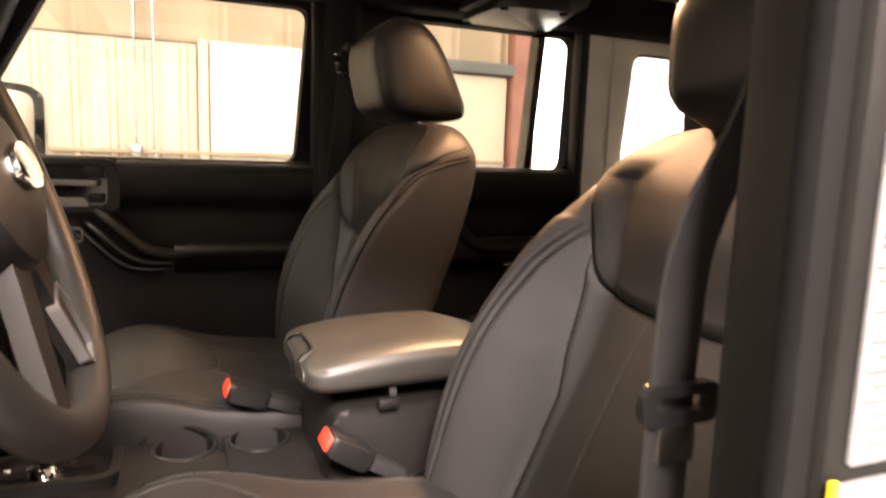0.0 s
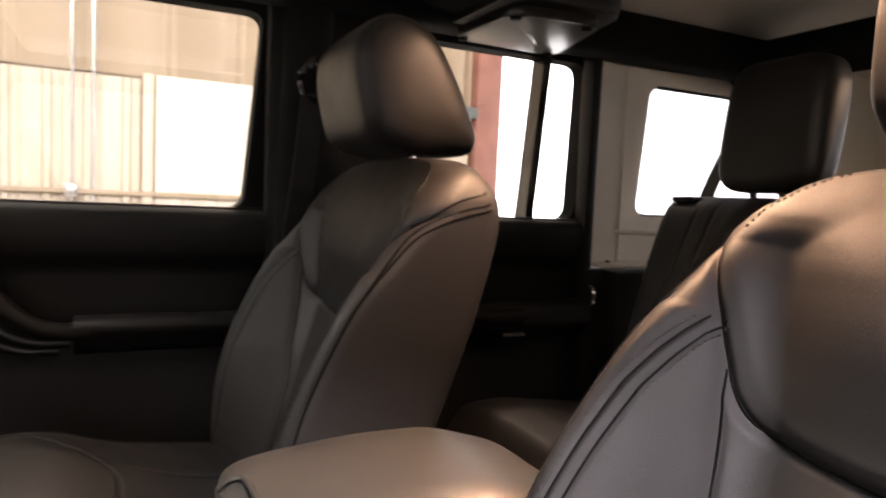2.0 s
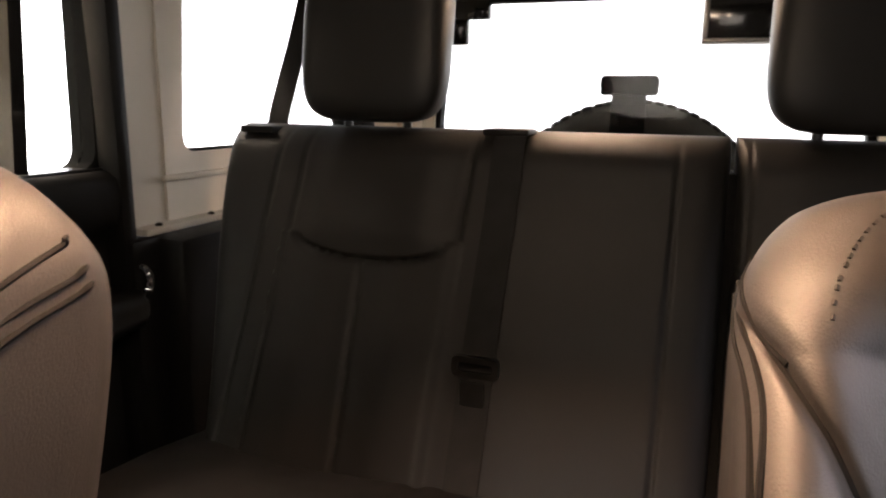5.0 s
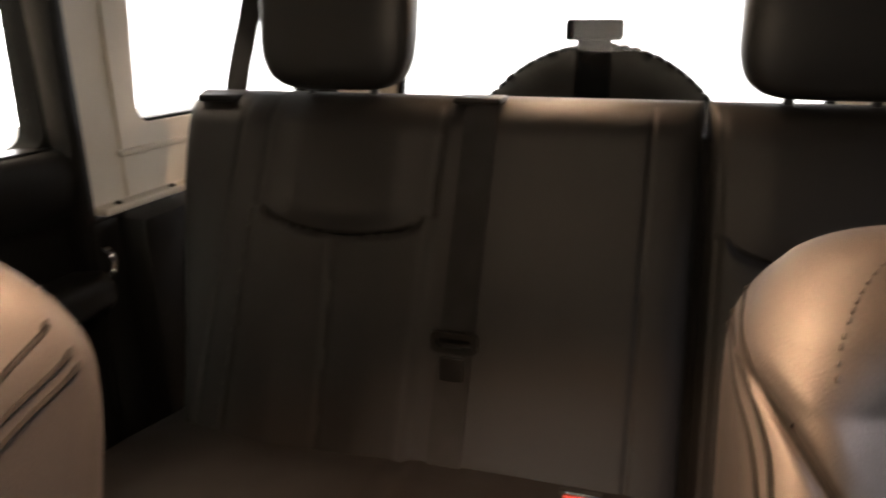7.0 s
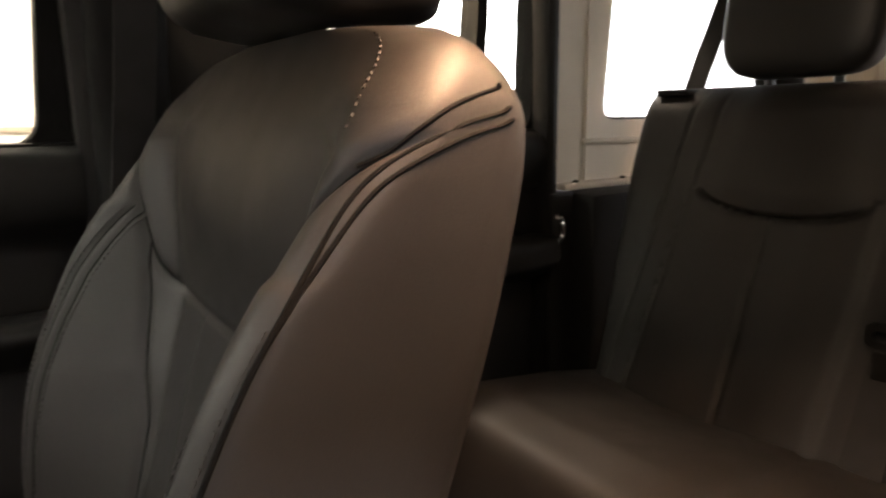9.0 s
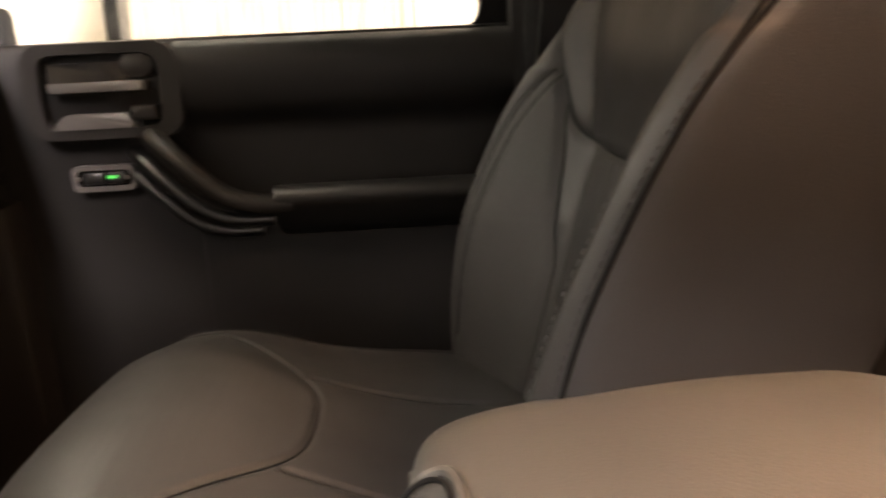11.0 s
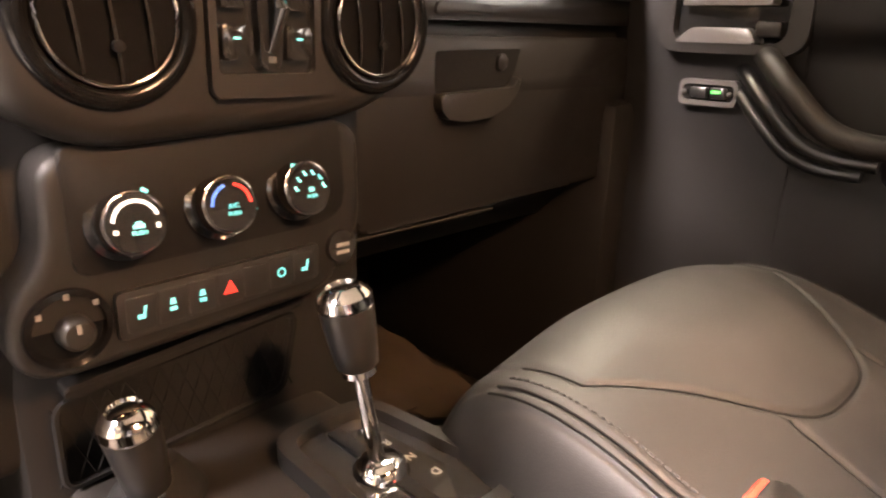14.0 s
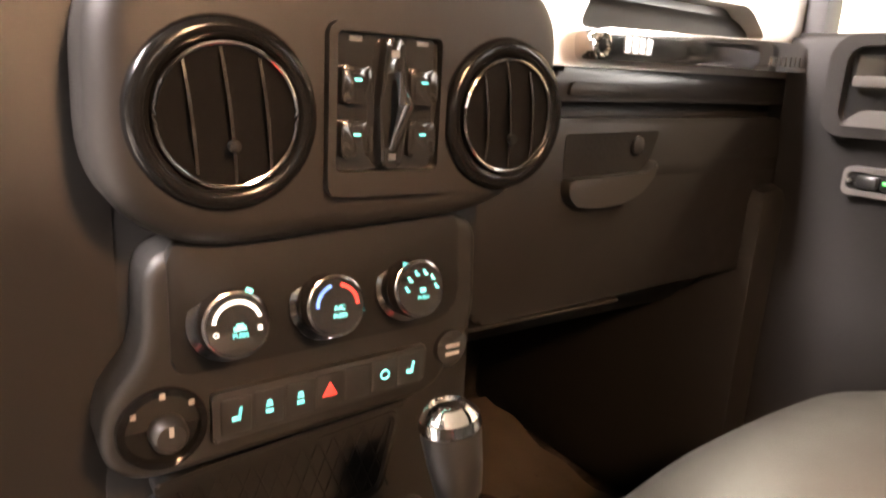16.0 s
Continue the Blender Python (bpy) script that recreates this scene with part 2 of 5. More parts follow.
def soften(corners, r, n=5):
    """A polygon with its corners rounded by r."""
    out, m = [], len(corners)
    for i in range(m):
        p, c, q = (Vector(corners[k % m]).to_2d() for k in (i - 1, i, i + 1))
        a, b = c + (p - c).normalized() * min(r, (p - c).length * 0.45), c + (q - c).normalized() * min(r, (q - c).length * 0.45)
        for k in range(n + 1):
            t = k / n
            out.append(tuple(a * (1 - t) ** 2 + c * 2 * t * (1 - t) + b * t * t))
    return out


def ring_plate(bm, outer, inner, axis, a, b):
    """A frame between two outlines with the same number of points."""
    def at(p, q, d):
        return {"x": (d, p, q), "y": (p, d, q), "z": (p, q, d)}[axis]
    loops = [[bm.verts.new(at(p, q, d)) for p, q in o] for o, d in ((outer, a), (outer, b), (inner, b), (inner, a))]
    n = len(outer)
    for k in range(4):
        u, v = loops[k], loops[(k + 1) % 4]
        for i in range(n):
            bm.faces.new((u[i], u[(i + 1) % n], v[(i + 1) % n], v[i]))
    return bm


def smooth_path(pts, n=8):
    """A curve through points (Catmull-Rom)."""
    ps = [Vector(p) for p in pts]
    ps = [ps[0] * 2 - ps[1]] + ps + [ps[-1] * 2 - ps[-2]]
    out = []
    for i in range(1, len(ps) - 2):
        a, b, c, d = ps[i - 1:i + 3]
        for k in range(n):
            t = k / n
            out.append(0.5 * ((2 * b) + (c - a) * t + (2 * a - 5 * b + 4 * c - d) * t * t + (3 * b - a - 3 * c + d) * t ** 3))
    return out + [ps[-2]]


def tube(bm, pts, r, sides=8, flat=1.0, up=(0, 0, 1), closed=False):
    """A tube along points; r may be a list; flat squashes it across up."""
    ps = [Vector(p) for p in pts]
    rows = []
    for i, p in enumerate(ps):
        d = (ps[(i + 1) % len(ps)] - ps[i - 1]) if closed or 0 < i < len(ps) - 1 else (ps[min(i + 1, len(ps) - 1)] - ps[max(i - 1, 0)])
        d.normalize()
        side = d.cross(Vector(up))
        if side.length < 1e-4:
            side = d.cross(Vector((1, 0, 0)))
        side.normalize()
        top = side.cross(d)
        q = r[i] if isinstance(r, (list, tuple)) else r
        rows.append([p + side * (q * math.cos(2 * math.pi * k / sides)) + top * (q * flat * math.sin(2 * math.pi * k / sides)) for k in range(sides)])
    if closed:
        rows.append(rows[0])
        return grid_mesh(bm, rows, wrap=True)
    return grid_mesh(bm, rows, wrap=True, cap=True)


def lathe(bm, profile, m=Matrix(), sides=32):
    """A profile of (radius, height) turned about z, then moved by m."""
    rows = [[m @ Vector((r * math.cos(2 * math.pi * k / sides), r * math.sin(2 * math.pi * k / sides), h)) for k in range(sides)] for r, h in profile]
    return grid_mesh(bm, rows, wrap=True, cap=True)


def dense(pairs, n=6):
    """A short table of (key, value) made smooth and finer."""
    return [(p.x, p.z) for p in smooth_path([(a, 0, b) for a, b in pairs], n)]


def table(v, pairs):
    """Smooth interpolation in a short table of (key, value)."""
    if v <= pairs[0][0]:
        return pairs[0][1]
    for (a, p), (b, q) in zip(pairs, pairs[1:]):
        if v <= b:
            t = (v - a) / (b - a)
            return p + (q - p) * t
    return pairs[-1][1]


def groove(d, width=0.004):
    return math.exp(-(d / width) ** 2)


def step(a, b, v):
    t = max(0.0, min(1.0, (v - a) / (b - a)))
    return t * t * (3 - 2 * t)


# ---- the hall round the car ----
def corrugated(bm, x0, x1, z0, z1, y, pitch=0.30, depth=0.035):
    """Ribbed metal sheet facing -y."""
    n = int((x1 - x0) / pitch)
    rows = [[], []]
    for i in range(n + 1):
        x = x0 + i * pitch
        for dx, d in ((0, 0), (0.10, 0), (0.125, 1), (0.165, 1), (0.19, 0), (0.23, 0), (0.24, 0.4), (0.25, 0.4), (0.26, 0)):
            rows[0].append((x + dx, y - d * depth, z0))
            rows[1].append((x + dx, y - d * depth, z1))
    return grid_mesh(bm, rows)


floor_slab = part("floor", box(shape(), -9, 16, -7, 14, -0.1, 0), CONCRETE)
tagged(floor_slab, "grey concrete hall floor under the car", "floor", kind="structure")
ceiling = part("ceiling", box(shape(), -9, 9.2, -7, 6.3, 5.0, 5.1), CEIL)
tagged(ceiling, "tan metal sheet roof of the hall", "ceiling", kind="structure")
wall = tagged(part("wall_east", box(shape(), -9, 3.25, 6.05, 6.25, 0, 5.0), SHEET2), "cream ribbed metal hall wall", "wall", kind="structure")
part("wall_sheet", corrugated(shape(), -9, -0.02, 0.0, 2.17, 5.98, 0.30), SHEET, wall)
part("upper_sheet", corrugated(shape(), -9, 3.2, 2.20, 5.0, 6.03, 0.60, 0.02), SHEET2, wall, "tan upper wall sheet")
part("white_sheet", corrugated(shape(), 0.08, 2.4, 0.0, 2.22, 5.98, 0.30, 0.015), SHEETW, wall, "pale cream sheet")
part("trim_post", box(shape(), -0.03, 0.06, 5.92, 6.0, 0, 2.22, 0.01), SHEET, wall)
part("girt", box(shape(), -9, 3.2, 5.90, 5.99, 1.15, 1.19, 0.005), SHEET2, wall, "horizontal wall rail")
for cx in (-0.57, -0.41):
    part("conduit", tube(shape(), [(cx, 5.92, 0), (cx, 5.92, 5)], 0.013), STEEL, wall, "grey vertical conduit pipe")
part("junction_box", box(shape(), -0.62, -0.52, 5.86, 5.95, 1.12, 1.23, 0.01), STEEL, wall, "grey junction box")
door_h = tagged(part("door_1", box(shape(), 2.45, 3.2, 5.93, 6.0, 0, 2.1, 0.01), SHEET), "pale green-white steel hall door", "door", kind="structure")
part("lintel", box(shape(), 2.40, 3.25, 5.84, 5.96, 2.12, 2.24, 0.01), STEELD, door_h, "dark steel lintel")
col = tagged(part("steel_column", box(shape(), 3.24, 3.54, 5.85, 6.05, 0, 5.0, 0.02), STEELR), "red oxide painted steel column beside the bright opening", "column", kind="structure")
wall_s = tagged(part("wall_south", box(shape(), 1.5, 9, -7.1, -6.9, 0, 5.0), SHEET2), "tan metal hall wall", "wall", kind="structure")
wall_w = tagged(part("wall_west", box(shape(), -9.1, -8.9, -7, 6.3, 3.9, 5.0), SHEET2), "tan metal hall wall", "wall", kind="structure")
backdrop = shape()
grid_mesh(backdrop, [[(3.4, 9.0, z), (14.0, 9.0, z), (14.0, -9.0, z)] for z in (0.0, 6.0)])
# unseen glowing sheet, added as soft light from ahead and the driver side
front_glow_sheet = shape()
grid_mesh(front_glow_sheet, [[(3.0, -10.0, z), (-10.0, -10.0, z), (-10.0, 6.3, z)] for z in (0.0, 5.5)])
tagged(part("backdrop", front_glow_sheet, FRONTGLOW, smooth=False), "plain warm glowing sheet, added unseen as light from the hall front", "backdrop", kind="structure")
tagged(part("backdrop", backdrop, DAYLIGHT, smooth=False), "plain white overcast daylight outside the open doors", "backdrop", kind="structure")

# ---- car shell ----
shell = tagged(part("car_floor", box(shape(), -1.15, 1.85, -0.68, 0.72, 0.44, 0.50, 0.01), CARPET), "black carpeted car floor", "floor", kind="structure")
tunnel = prism(shape(), soften([(-0.13, 0.50), (0.20, 0.50), (0.16, 0.66), (-0.09, 0.66)], 0.04), "x", -1.0, 0.6)
part("tunnel", tunnel, CARPET, shell)
part("rear_riser", box(shape(), 0.48, 1.85, -0.66, 0.70, 0.50, 0.62, 0.02), CARPET, shell)
part("firewall", box(shape(), -1.20, -1.12, -0.68, 0.72, 0.44, 1.15, 0.02), CARPET, shell)
part("cowl", box(shape(), -1.26, -0.99, -0.68, 0.72, 1.09, 1.155, 0.01), PLASTIC, shell)
part("kick_panel", box(shape(), -1.12, -0.58, 0.64, 0.72, 0.50, 1.02, 0.02), PLASTIC, shell)
part("kick_panel", box(shape(), -1.12, -0.58, -0.68, -0.60, 0.50, 1.02, 0.02), PLASTIC, shell)


def hole_wall(bm, x0, x1, z0, z1, hole, y, thick):
    """A plate across y with one opening whose outline has any number of points."""
    per = len(hole) // 4
    corners = ((x0, z0), (x1, z0), (x1, z1), (x0, z1))
    outer = []
    for i, (p, q) in enumerate(hole):
        k, r = divmod(i, per)
        cx, cz = corners[k]
        upright_first = k in (0, 2)
        if r == per // 2:
            outer.append((cx, cz))
        elif (r < per // 2) == upright_first:
            outer.append((cx, q))
        else:
            outer.append((p, cz))
    return ring_plate(bm, outer, hole, "y", y, y + thick)


QUARTER = soften([(0.885, 1.215), (1.60, 1.215), (1.56, 1.522), (0.912, 1.522)], 0.035, 6)


def hardtop_side(s, y):
    side = tagged(part("wall_hardtop_side", hole_wall(shape(), 0.752, 1.80, 1.10, 1.70, QUARTER, y, s * 0.03), SHELL, angle=30), "off-white moulded hardtop side with a quarter window", "hardtop panel", kind="structure")
    part("panel_fold", box(shape(), 0.838, 0.842, *sorted((y - s * 0.004, y + s * 0.002)), 1.11, 1.60, 0.0015), SHELL, side)
    part("lower_flange", box(shape(), 0.765, 1.80, *sorted((y - s * 0.028, y + s * 0.002)), 1.096, 1.108, 0.004), SHELL, side)
    for fx in (0.80, 0.925, 1.15):
        part("flange_screw", lathe(shape(), [(0.006, 0), (0.006, 0.004), (0.002, 0.006)], pose(fx, y - s * 0.018, 1.107), 10), GLOSS, side)
    part("step_rib", box(shape(), 0.83, 1.62, *sorted((y - s * 0.010, y + s * 0.002)), 1.172, 1.182, 0.004), SHELL, side)
    seal = ring_plate(shape(), soften([(0.880, 1.210), (1.605, 1.210), (1.565, 1.527), (0.907, 1.527)], 0.037, 6), soften([(0.890, 1.220), (1.595, 1.220), (1.555, 1.517), (0.917, 1.517)], 0.032, 6), "y", y + s * 0.008, y + s * 0.020)
    part("window_seal", seal, RUBBER, side)
    pane = part("pane", prism(shape(), QUARTER, "y", y + s * 0.014, y + s * 0.018), TINT, side, "tinted glass pane")
    pane.visible_shadow = False
    return side


hardtop_side(1, 0.675)
hardtop_side(-1, -0.640)

# rear wall of the hardtop with the glass
REAR = soften([(0.555, 1.13), (-0.52, 1.13), (-0.49, 1.570), (0.525, 1.570)], 0.07, 7)
rear = tagged(part("wall_rear", ring_plate(shape(), soften([(0.68, 0.62), (-0.645, 0.62), (-0.645, 1.70), (0.68, 1.70)], 0.02, 7), soften([(0.605, 1.08), (-0.57, 1.08), (-0.54, 1.585), (0.575, 1.585)], 0.08, 7), "x", 1.78, 1.84), SHELL), "off-white hardtop rear frame round the back glass", "hardtop panel", kind="structure")
part("glass_frame", ring_plate(shape(), soften([(0.607, 1.078), (-0.572, 1.078), (-0.542, 1.587), (0.577, 1.587)], 0.08, 7), REAR, "x", 1.795, 1.83), RUBBER, rear, "black painted glass border")
for d, w in ((0.0, 0.03), (0.05, 0.015)):
    part("moulding_line", ring_plate(shape(), soften([(0.60 + d, 1.05), (-0.57 - d, 1.05), (-0.54 - d, 1.62 + d * 0.7), (0.57 + d, 1.62 + d * 0.7)], 0.10, 7), soften([(0.60 + d - w, 1.07), (-0.57 - d + w, 1.07), (-0.54 - d + w, 1.605 + d * 0.7), (0.57 + d - w, 1.605 + d * 0.7)], 0.09, 7), "x", 1.774, 1.79), SHELL, rear)
pane = part("pane", prism(shape(), REAR, "x", 1.812, 1.816), TINT, rear, "tinted back glass")
pane.visible_shadow = False
part("hinge_block", box(shape(), 1.765, 1.80, 0.465, 0.570, 1.46, 1.575, 0.008), GLOSS, rear, "black hinge cover")
part("hinge_block", box(shape(), 1.765, 1.80, 0.405, 0.470, 1.525, 1.58, 0.008), GLOSS, rear)
part("wiper_arm", prism(shape(), [(0.20, 1.582), (-0.15, 1.592), (-0.15, 1.57), (-0.05, 1.562)], "x", 1.79, 1.80), GLOSS, rear)
motor = part("wiper_motor_cover", box(shape(), 1.70, 1.77, -0.33, -0.13, 1.455, 1.60, 0.012), GLOSS, rear, "black wiper motor cover with pale rim")
part("cover_rim", box(shape(), 1.695, 1.775, -0.335, -0.125, 1.452, 1.462, 0.004), SILVER, motor)
part("cover_rim", box(shape(), 1.695, 1.775, -0.138, -0.125, 1.462, 1.58, 0.004), SILVER, motor)
part("wire", tube(shape(), smooth_path([(1.74, -0.25, 1.59), (1.73, -0.25, 1.66), (1.74, -0.30, 1.67), (1.74, -0.34, 1.63)]), 0.006), RUBBER, rear)

# roof
roof = tagged(part("ceiling_rear_roof", grid_mesh(shape(), [[(x, y, 1.725 - 0.10 * (abs(y - 0.02) / 0.665) ** 3.5 - 0.008 * math.cos((x - 0.5) * 9) ** 8) for y in [-0.645 + 1.325 * i / 24 for i in range(25)]] for x in [0.50 + 1.32 * i / 40 for i in range(41)]]), HEADLINER), "pale moulded hardtop roof seen from inside", "roof", kind="structure")
for y in (-0.22, 0.24):
    part("roof_rib", box(shape(), 0.62, 1.76, y - 0.012, y + 0.012, 1.715, 1.738, 0.006), HEADLINER, roof)
for y in (-0.40, 0.42):
    part("roof_ridge", tube(shape(), [(0.56, y, 1.722), (1.78, y, 1.722)], 0.016, 10, 0.7), HEADLINER, roof)
for x in (0.70, 1.02, 1.34):
    part("roof_clip", box(shape(), x, x + 0.05, 0.345, 0.375, 1.700, 1.716, 0.005), RUBBER, roof, "dark roof clip")
for x in (0.95, 1.35):
    part("roof_pad", box(shape(), x, x + 0.06, 0.43, 0.47, 1.705, 1.722, 0.006), HEADLINER, roof)
roof2 = tagged(part("ceiling_front_roof", box(shape(), -0.62, 0.50, -0.62, 0.66, 1.70, 1.72, 0.004), HEADLINER), "pale grey removable front roof panel", "roof", kind="structure")
part("latch", box(shape(), 0.12, 0.22, 0.545, 0.60, 1.655, 1.70, 0.01), GLOSS, roof2, "black roof latch")
part("latch_lever", box(shape(), 0.14, 0.20, 0.53, 0.55, 1.66, 1.69, 0.006), GLOSS, roof2)
part("latch", box(shape(), 0.12, 0.22, -0.56, -0.505, 1.655, 1.70, 0.01), GLOSS, roof2, "black roof latch")
wind = tagged(part("windshield_header", prism(shape(), soften([(-0.56, 1.56), (-0.48, 1.56), (-0.46, 1.64), (-0.55, 1.70), (-0.60, 1.68)], 0.02), "y", -0.64, 0.68), CLOTH), "black padded windshield header", "windshield frame", kind="structure")
for s, y in ((1, 0.66), (-1, -0.62)):
    part("a_pillar", tube(shape(), [(-0.52, y, 1.60), (-0.69, y + s * 0.02, 1.22), (-0.78, y + s * 0.02, 1.0)], 0.035, 10), PLASTIC, wind)
ws = part("windshield_pane", grid_mesh(shape(), [[(-0.56, -0.62, 1.62), (-0.56, 0.66, 1.62)], [(-0.86, -0.64, 1.17), (-0.86, 0.68, 1.17)]]), GLASS, wind, "clear windshield glass")
ws.visible_shadow = False

# padded sport bar
bar = thing("sport_bar", "black padded sport bar along and across the cabin", "roll bar", kind="structure")
for s, y in ((1, 0.625), (-1, -0.59)):
    rail = shape()
    rows = []
    for i in range(30):
        x = -0.52 + 1.75 * i / 29
        rows.append([(x, y + s * dy, 1.598 + dz) for dy, dz in rounded(-0.05, 0.06, -0.045, 0.050, 0.03, 4)])
    part("side_rail", grid_mesh(rail, rows, wrap=True, cap=True), CLOTH, bar)
    part("rear_leg", tube(shape(), smooth_path([(1.05, y - s * 0.01, 1.60), (1.17, y - s * 0.01, 1.575), (1.30, y - s * 0.01, 1.44), (1.42, y - s * 0.01, 1.15), (1.46, y - s * 0.01, 0.85)]), 0.048, 14), CLOTH, bar)
    part("b_pillar_leg", tube(shape(), smooth_path([(0.10, y + s * 0.02, 1.60), (0.095, y + s * 0.03, 1.40), (0.09, y + s * 0.035, 1.20), (0.085, y + s * 0.035, 0.62)]), 0.042, 14), CLOTH, bar)
    part("c_pillar_leg", box(shape(), 0.728, 0.758, *sorted((y + s * 0.030, y + s * 0.078)), 0.62, 1.60, 0.012), PLASTIC, bar)
part("rear_crossbar", tube(shape(), [(1.16, -0.60, 1.585), (1.16, 0.64, 1.585)], 0.052, 16), CLOTH, bar)
pod = part("soundbar", prism(shape(), soften([(0.20, 1.70), (0.20, 1.625), (0.29, 1.575), (0.46, 1.565), (0.50, 1.60), (0.49, 1.70)], 0.03), "y", -0.60, 0.64, 0.02), CLOTH, bar, "dark grey overhead soundbar")
for y0, y1 in ((0.40, 0.64), (-0.60, -0.36)):
    spk = part("speaker_panel", prism(shape(), soften([(0.375, y0 + 0.02), (0.545, y0), (0.61, y1), (0.37, y1 - 0.01)], 0.03), "z", 1.540, 1.562, 0.006), SMOOTH, pod, "grey speaker cover plate with screws")
    part("speaker_pod", prism(shape(), soften([(0.35, y0 - 0.03), (0.57, y0 - 0.03), (0.63, y1), (0.35, y1)], 0.04), "z", 1.558, 1.62, 0.01), PLASTIC2, pod)
for sx, sy in ((0.39, 0.435), (0.525, 0.42), (0.585, 0.625), (0.385, 0.615)):
    part("panel_screw", lathe(shape(), [(0.009, 0), (0.009, -0.004), (0.004, -0.005)], pose(sx, sy, 1.540), 12), RUBBER, pod)
console_up = part("lamp_console", prism(shape(), soften([(0.20, -0.08), (0.41, -0.06), (0.44, 0.34), (0.24, 0.38)], 0.05), "z", 1.560, 1.63, 0.015), PLASTIC2, pod, "grey overhead lamp console")
part("switch", lathe(shape(), [(0.022, 0), (0.022, -0.006), (0.012, -0.008)], pose(0.305, 0.295, 1.560), 20), GLOSS, pod)
part("tweeter_ring", tube(shape(), [(0.33 + 0.035 * math.cos(a * 0.3), 0.215 + 0.022 * math.sin(a * 0.3), 1.552) for a in range(21)], 0.004, 6, closed=True), GLOSS, pod)
part("tweeter", lathe(shape(), [(0.03, 0), (0.03, -0.003), (0.01, -0.006)], pose(0.33, 0.215, 1.556) @ Matrix.Diagonal((1.1, 0.7, 1, 1)), 20), GLOSS, pod)


def dome_lamp(x, y, z):
    d = thing("dome_lamp", "warm glowing dome lamp under the sport bar", "lamp", "dome lamps")
    part("housing", prism(shape(), rounded(x - 0.046, x + 0.046, y - 0.062, y + 0.062, 0.022), "z", z + 0.012, z + 0.03, 0.005), PLASTIC2, d)
    part("lens", prism(shape(), rounded(x - 0.034, x + 0.034, y - 0.048, y + 0.048, 0.018), "z", z, z + 0.014, 0.006), LENS, d, "glowing lamp lens").visible_shadow = False
    return d


dome_lamp(0.315, 0.048, 1.548)
dome_lamp(1.15, 0.05, 1.522)

# ---- side walls: doors with windows ----
FRONT_WIN = soften([(-0.66, 1.20), (0.0, 1.20), (0.030, 1.548), (-0.475, 1.548)], 0.03, 6)
REAR_WIN = soften([(0.262, 1.20), (0.725, 1.20), (0.735, 1.548), (0.262, 1.548)], 0.035, 6)


def window_frame(door, outline, x0, x1, y, s, tinted=False, grow=0.035):
    n = len(outline)
    cx, cz = sum(p[0] for p in outline) / n, sum(p[1] for p in outline) / n
    outer = []
    for p, q in outline:
        outer.append((max(x0, min(x1, p + math.copysign(grow, p - cx))), q + (grow if q > cz else -grow)))
    part("window_frame", ring_plate(shape(), outer, outline, "y", y, y + s * 0.045), RUBBER, door)
    # the tinted pane is added out of view to dim light reaching the bench
    pane = part("pane", prism(shape(), outline, "y", y + s * 0.022, y + s * 0.026), LIGHTCUT if tinted else GLASS, door, "tinted glass pane" if tinted else "clear glass pane")
    pane.visible_shadow = tinted
    return pane


def door_panel(door, x0, x1, y, s):
    """Inner trim: padded top, recess, armrest step, lower panel; s points outwards."""
    sec = [(0.045, 1.192), (0.02, 1.200), (0.0, 1.197), (-0.012, 1.188), (-0.016, 1.165), (-0.010, 1.125), (0.0, 1.108), (0.010, 1.100), (0.013, 1.08), (0.013, 0.94), (0.010, 0.80), (0.012, 0.60), (0.045, 0.58)]
    prof = [(y + s * d, z) for d, z in sec]
    part("trim_panel", prism(shape(), prof, "x", x0, x1, 0.0), PLASTIC, door, angle=50)


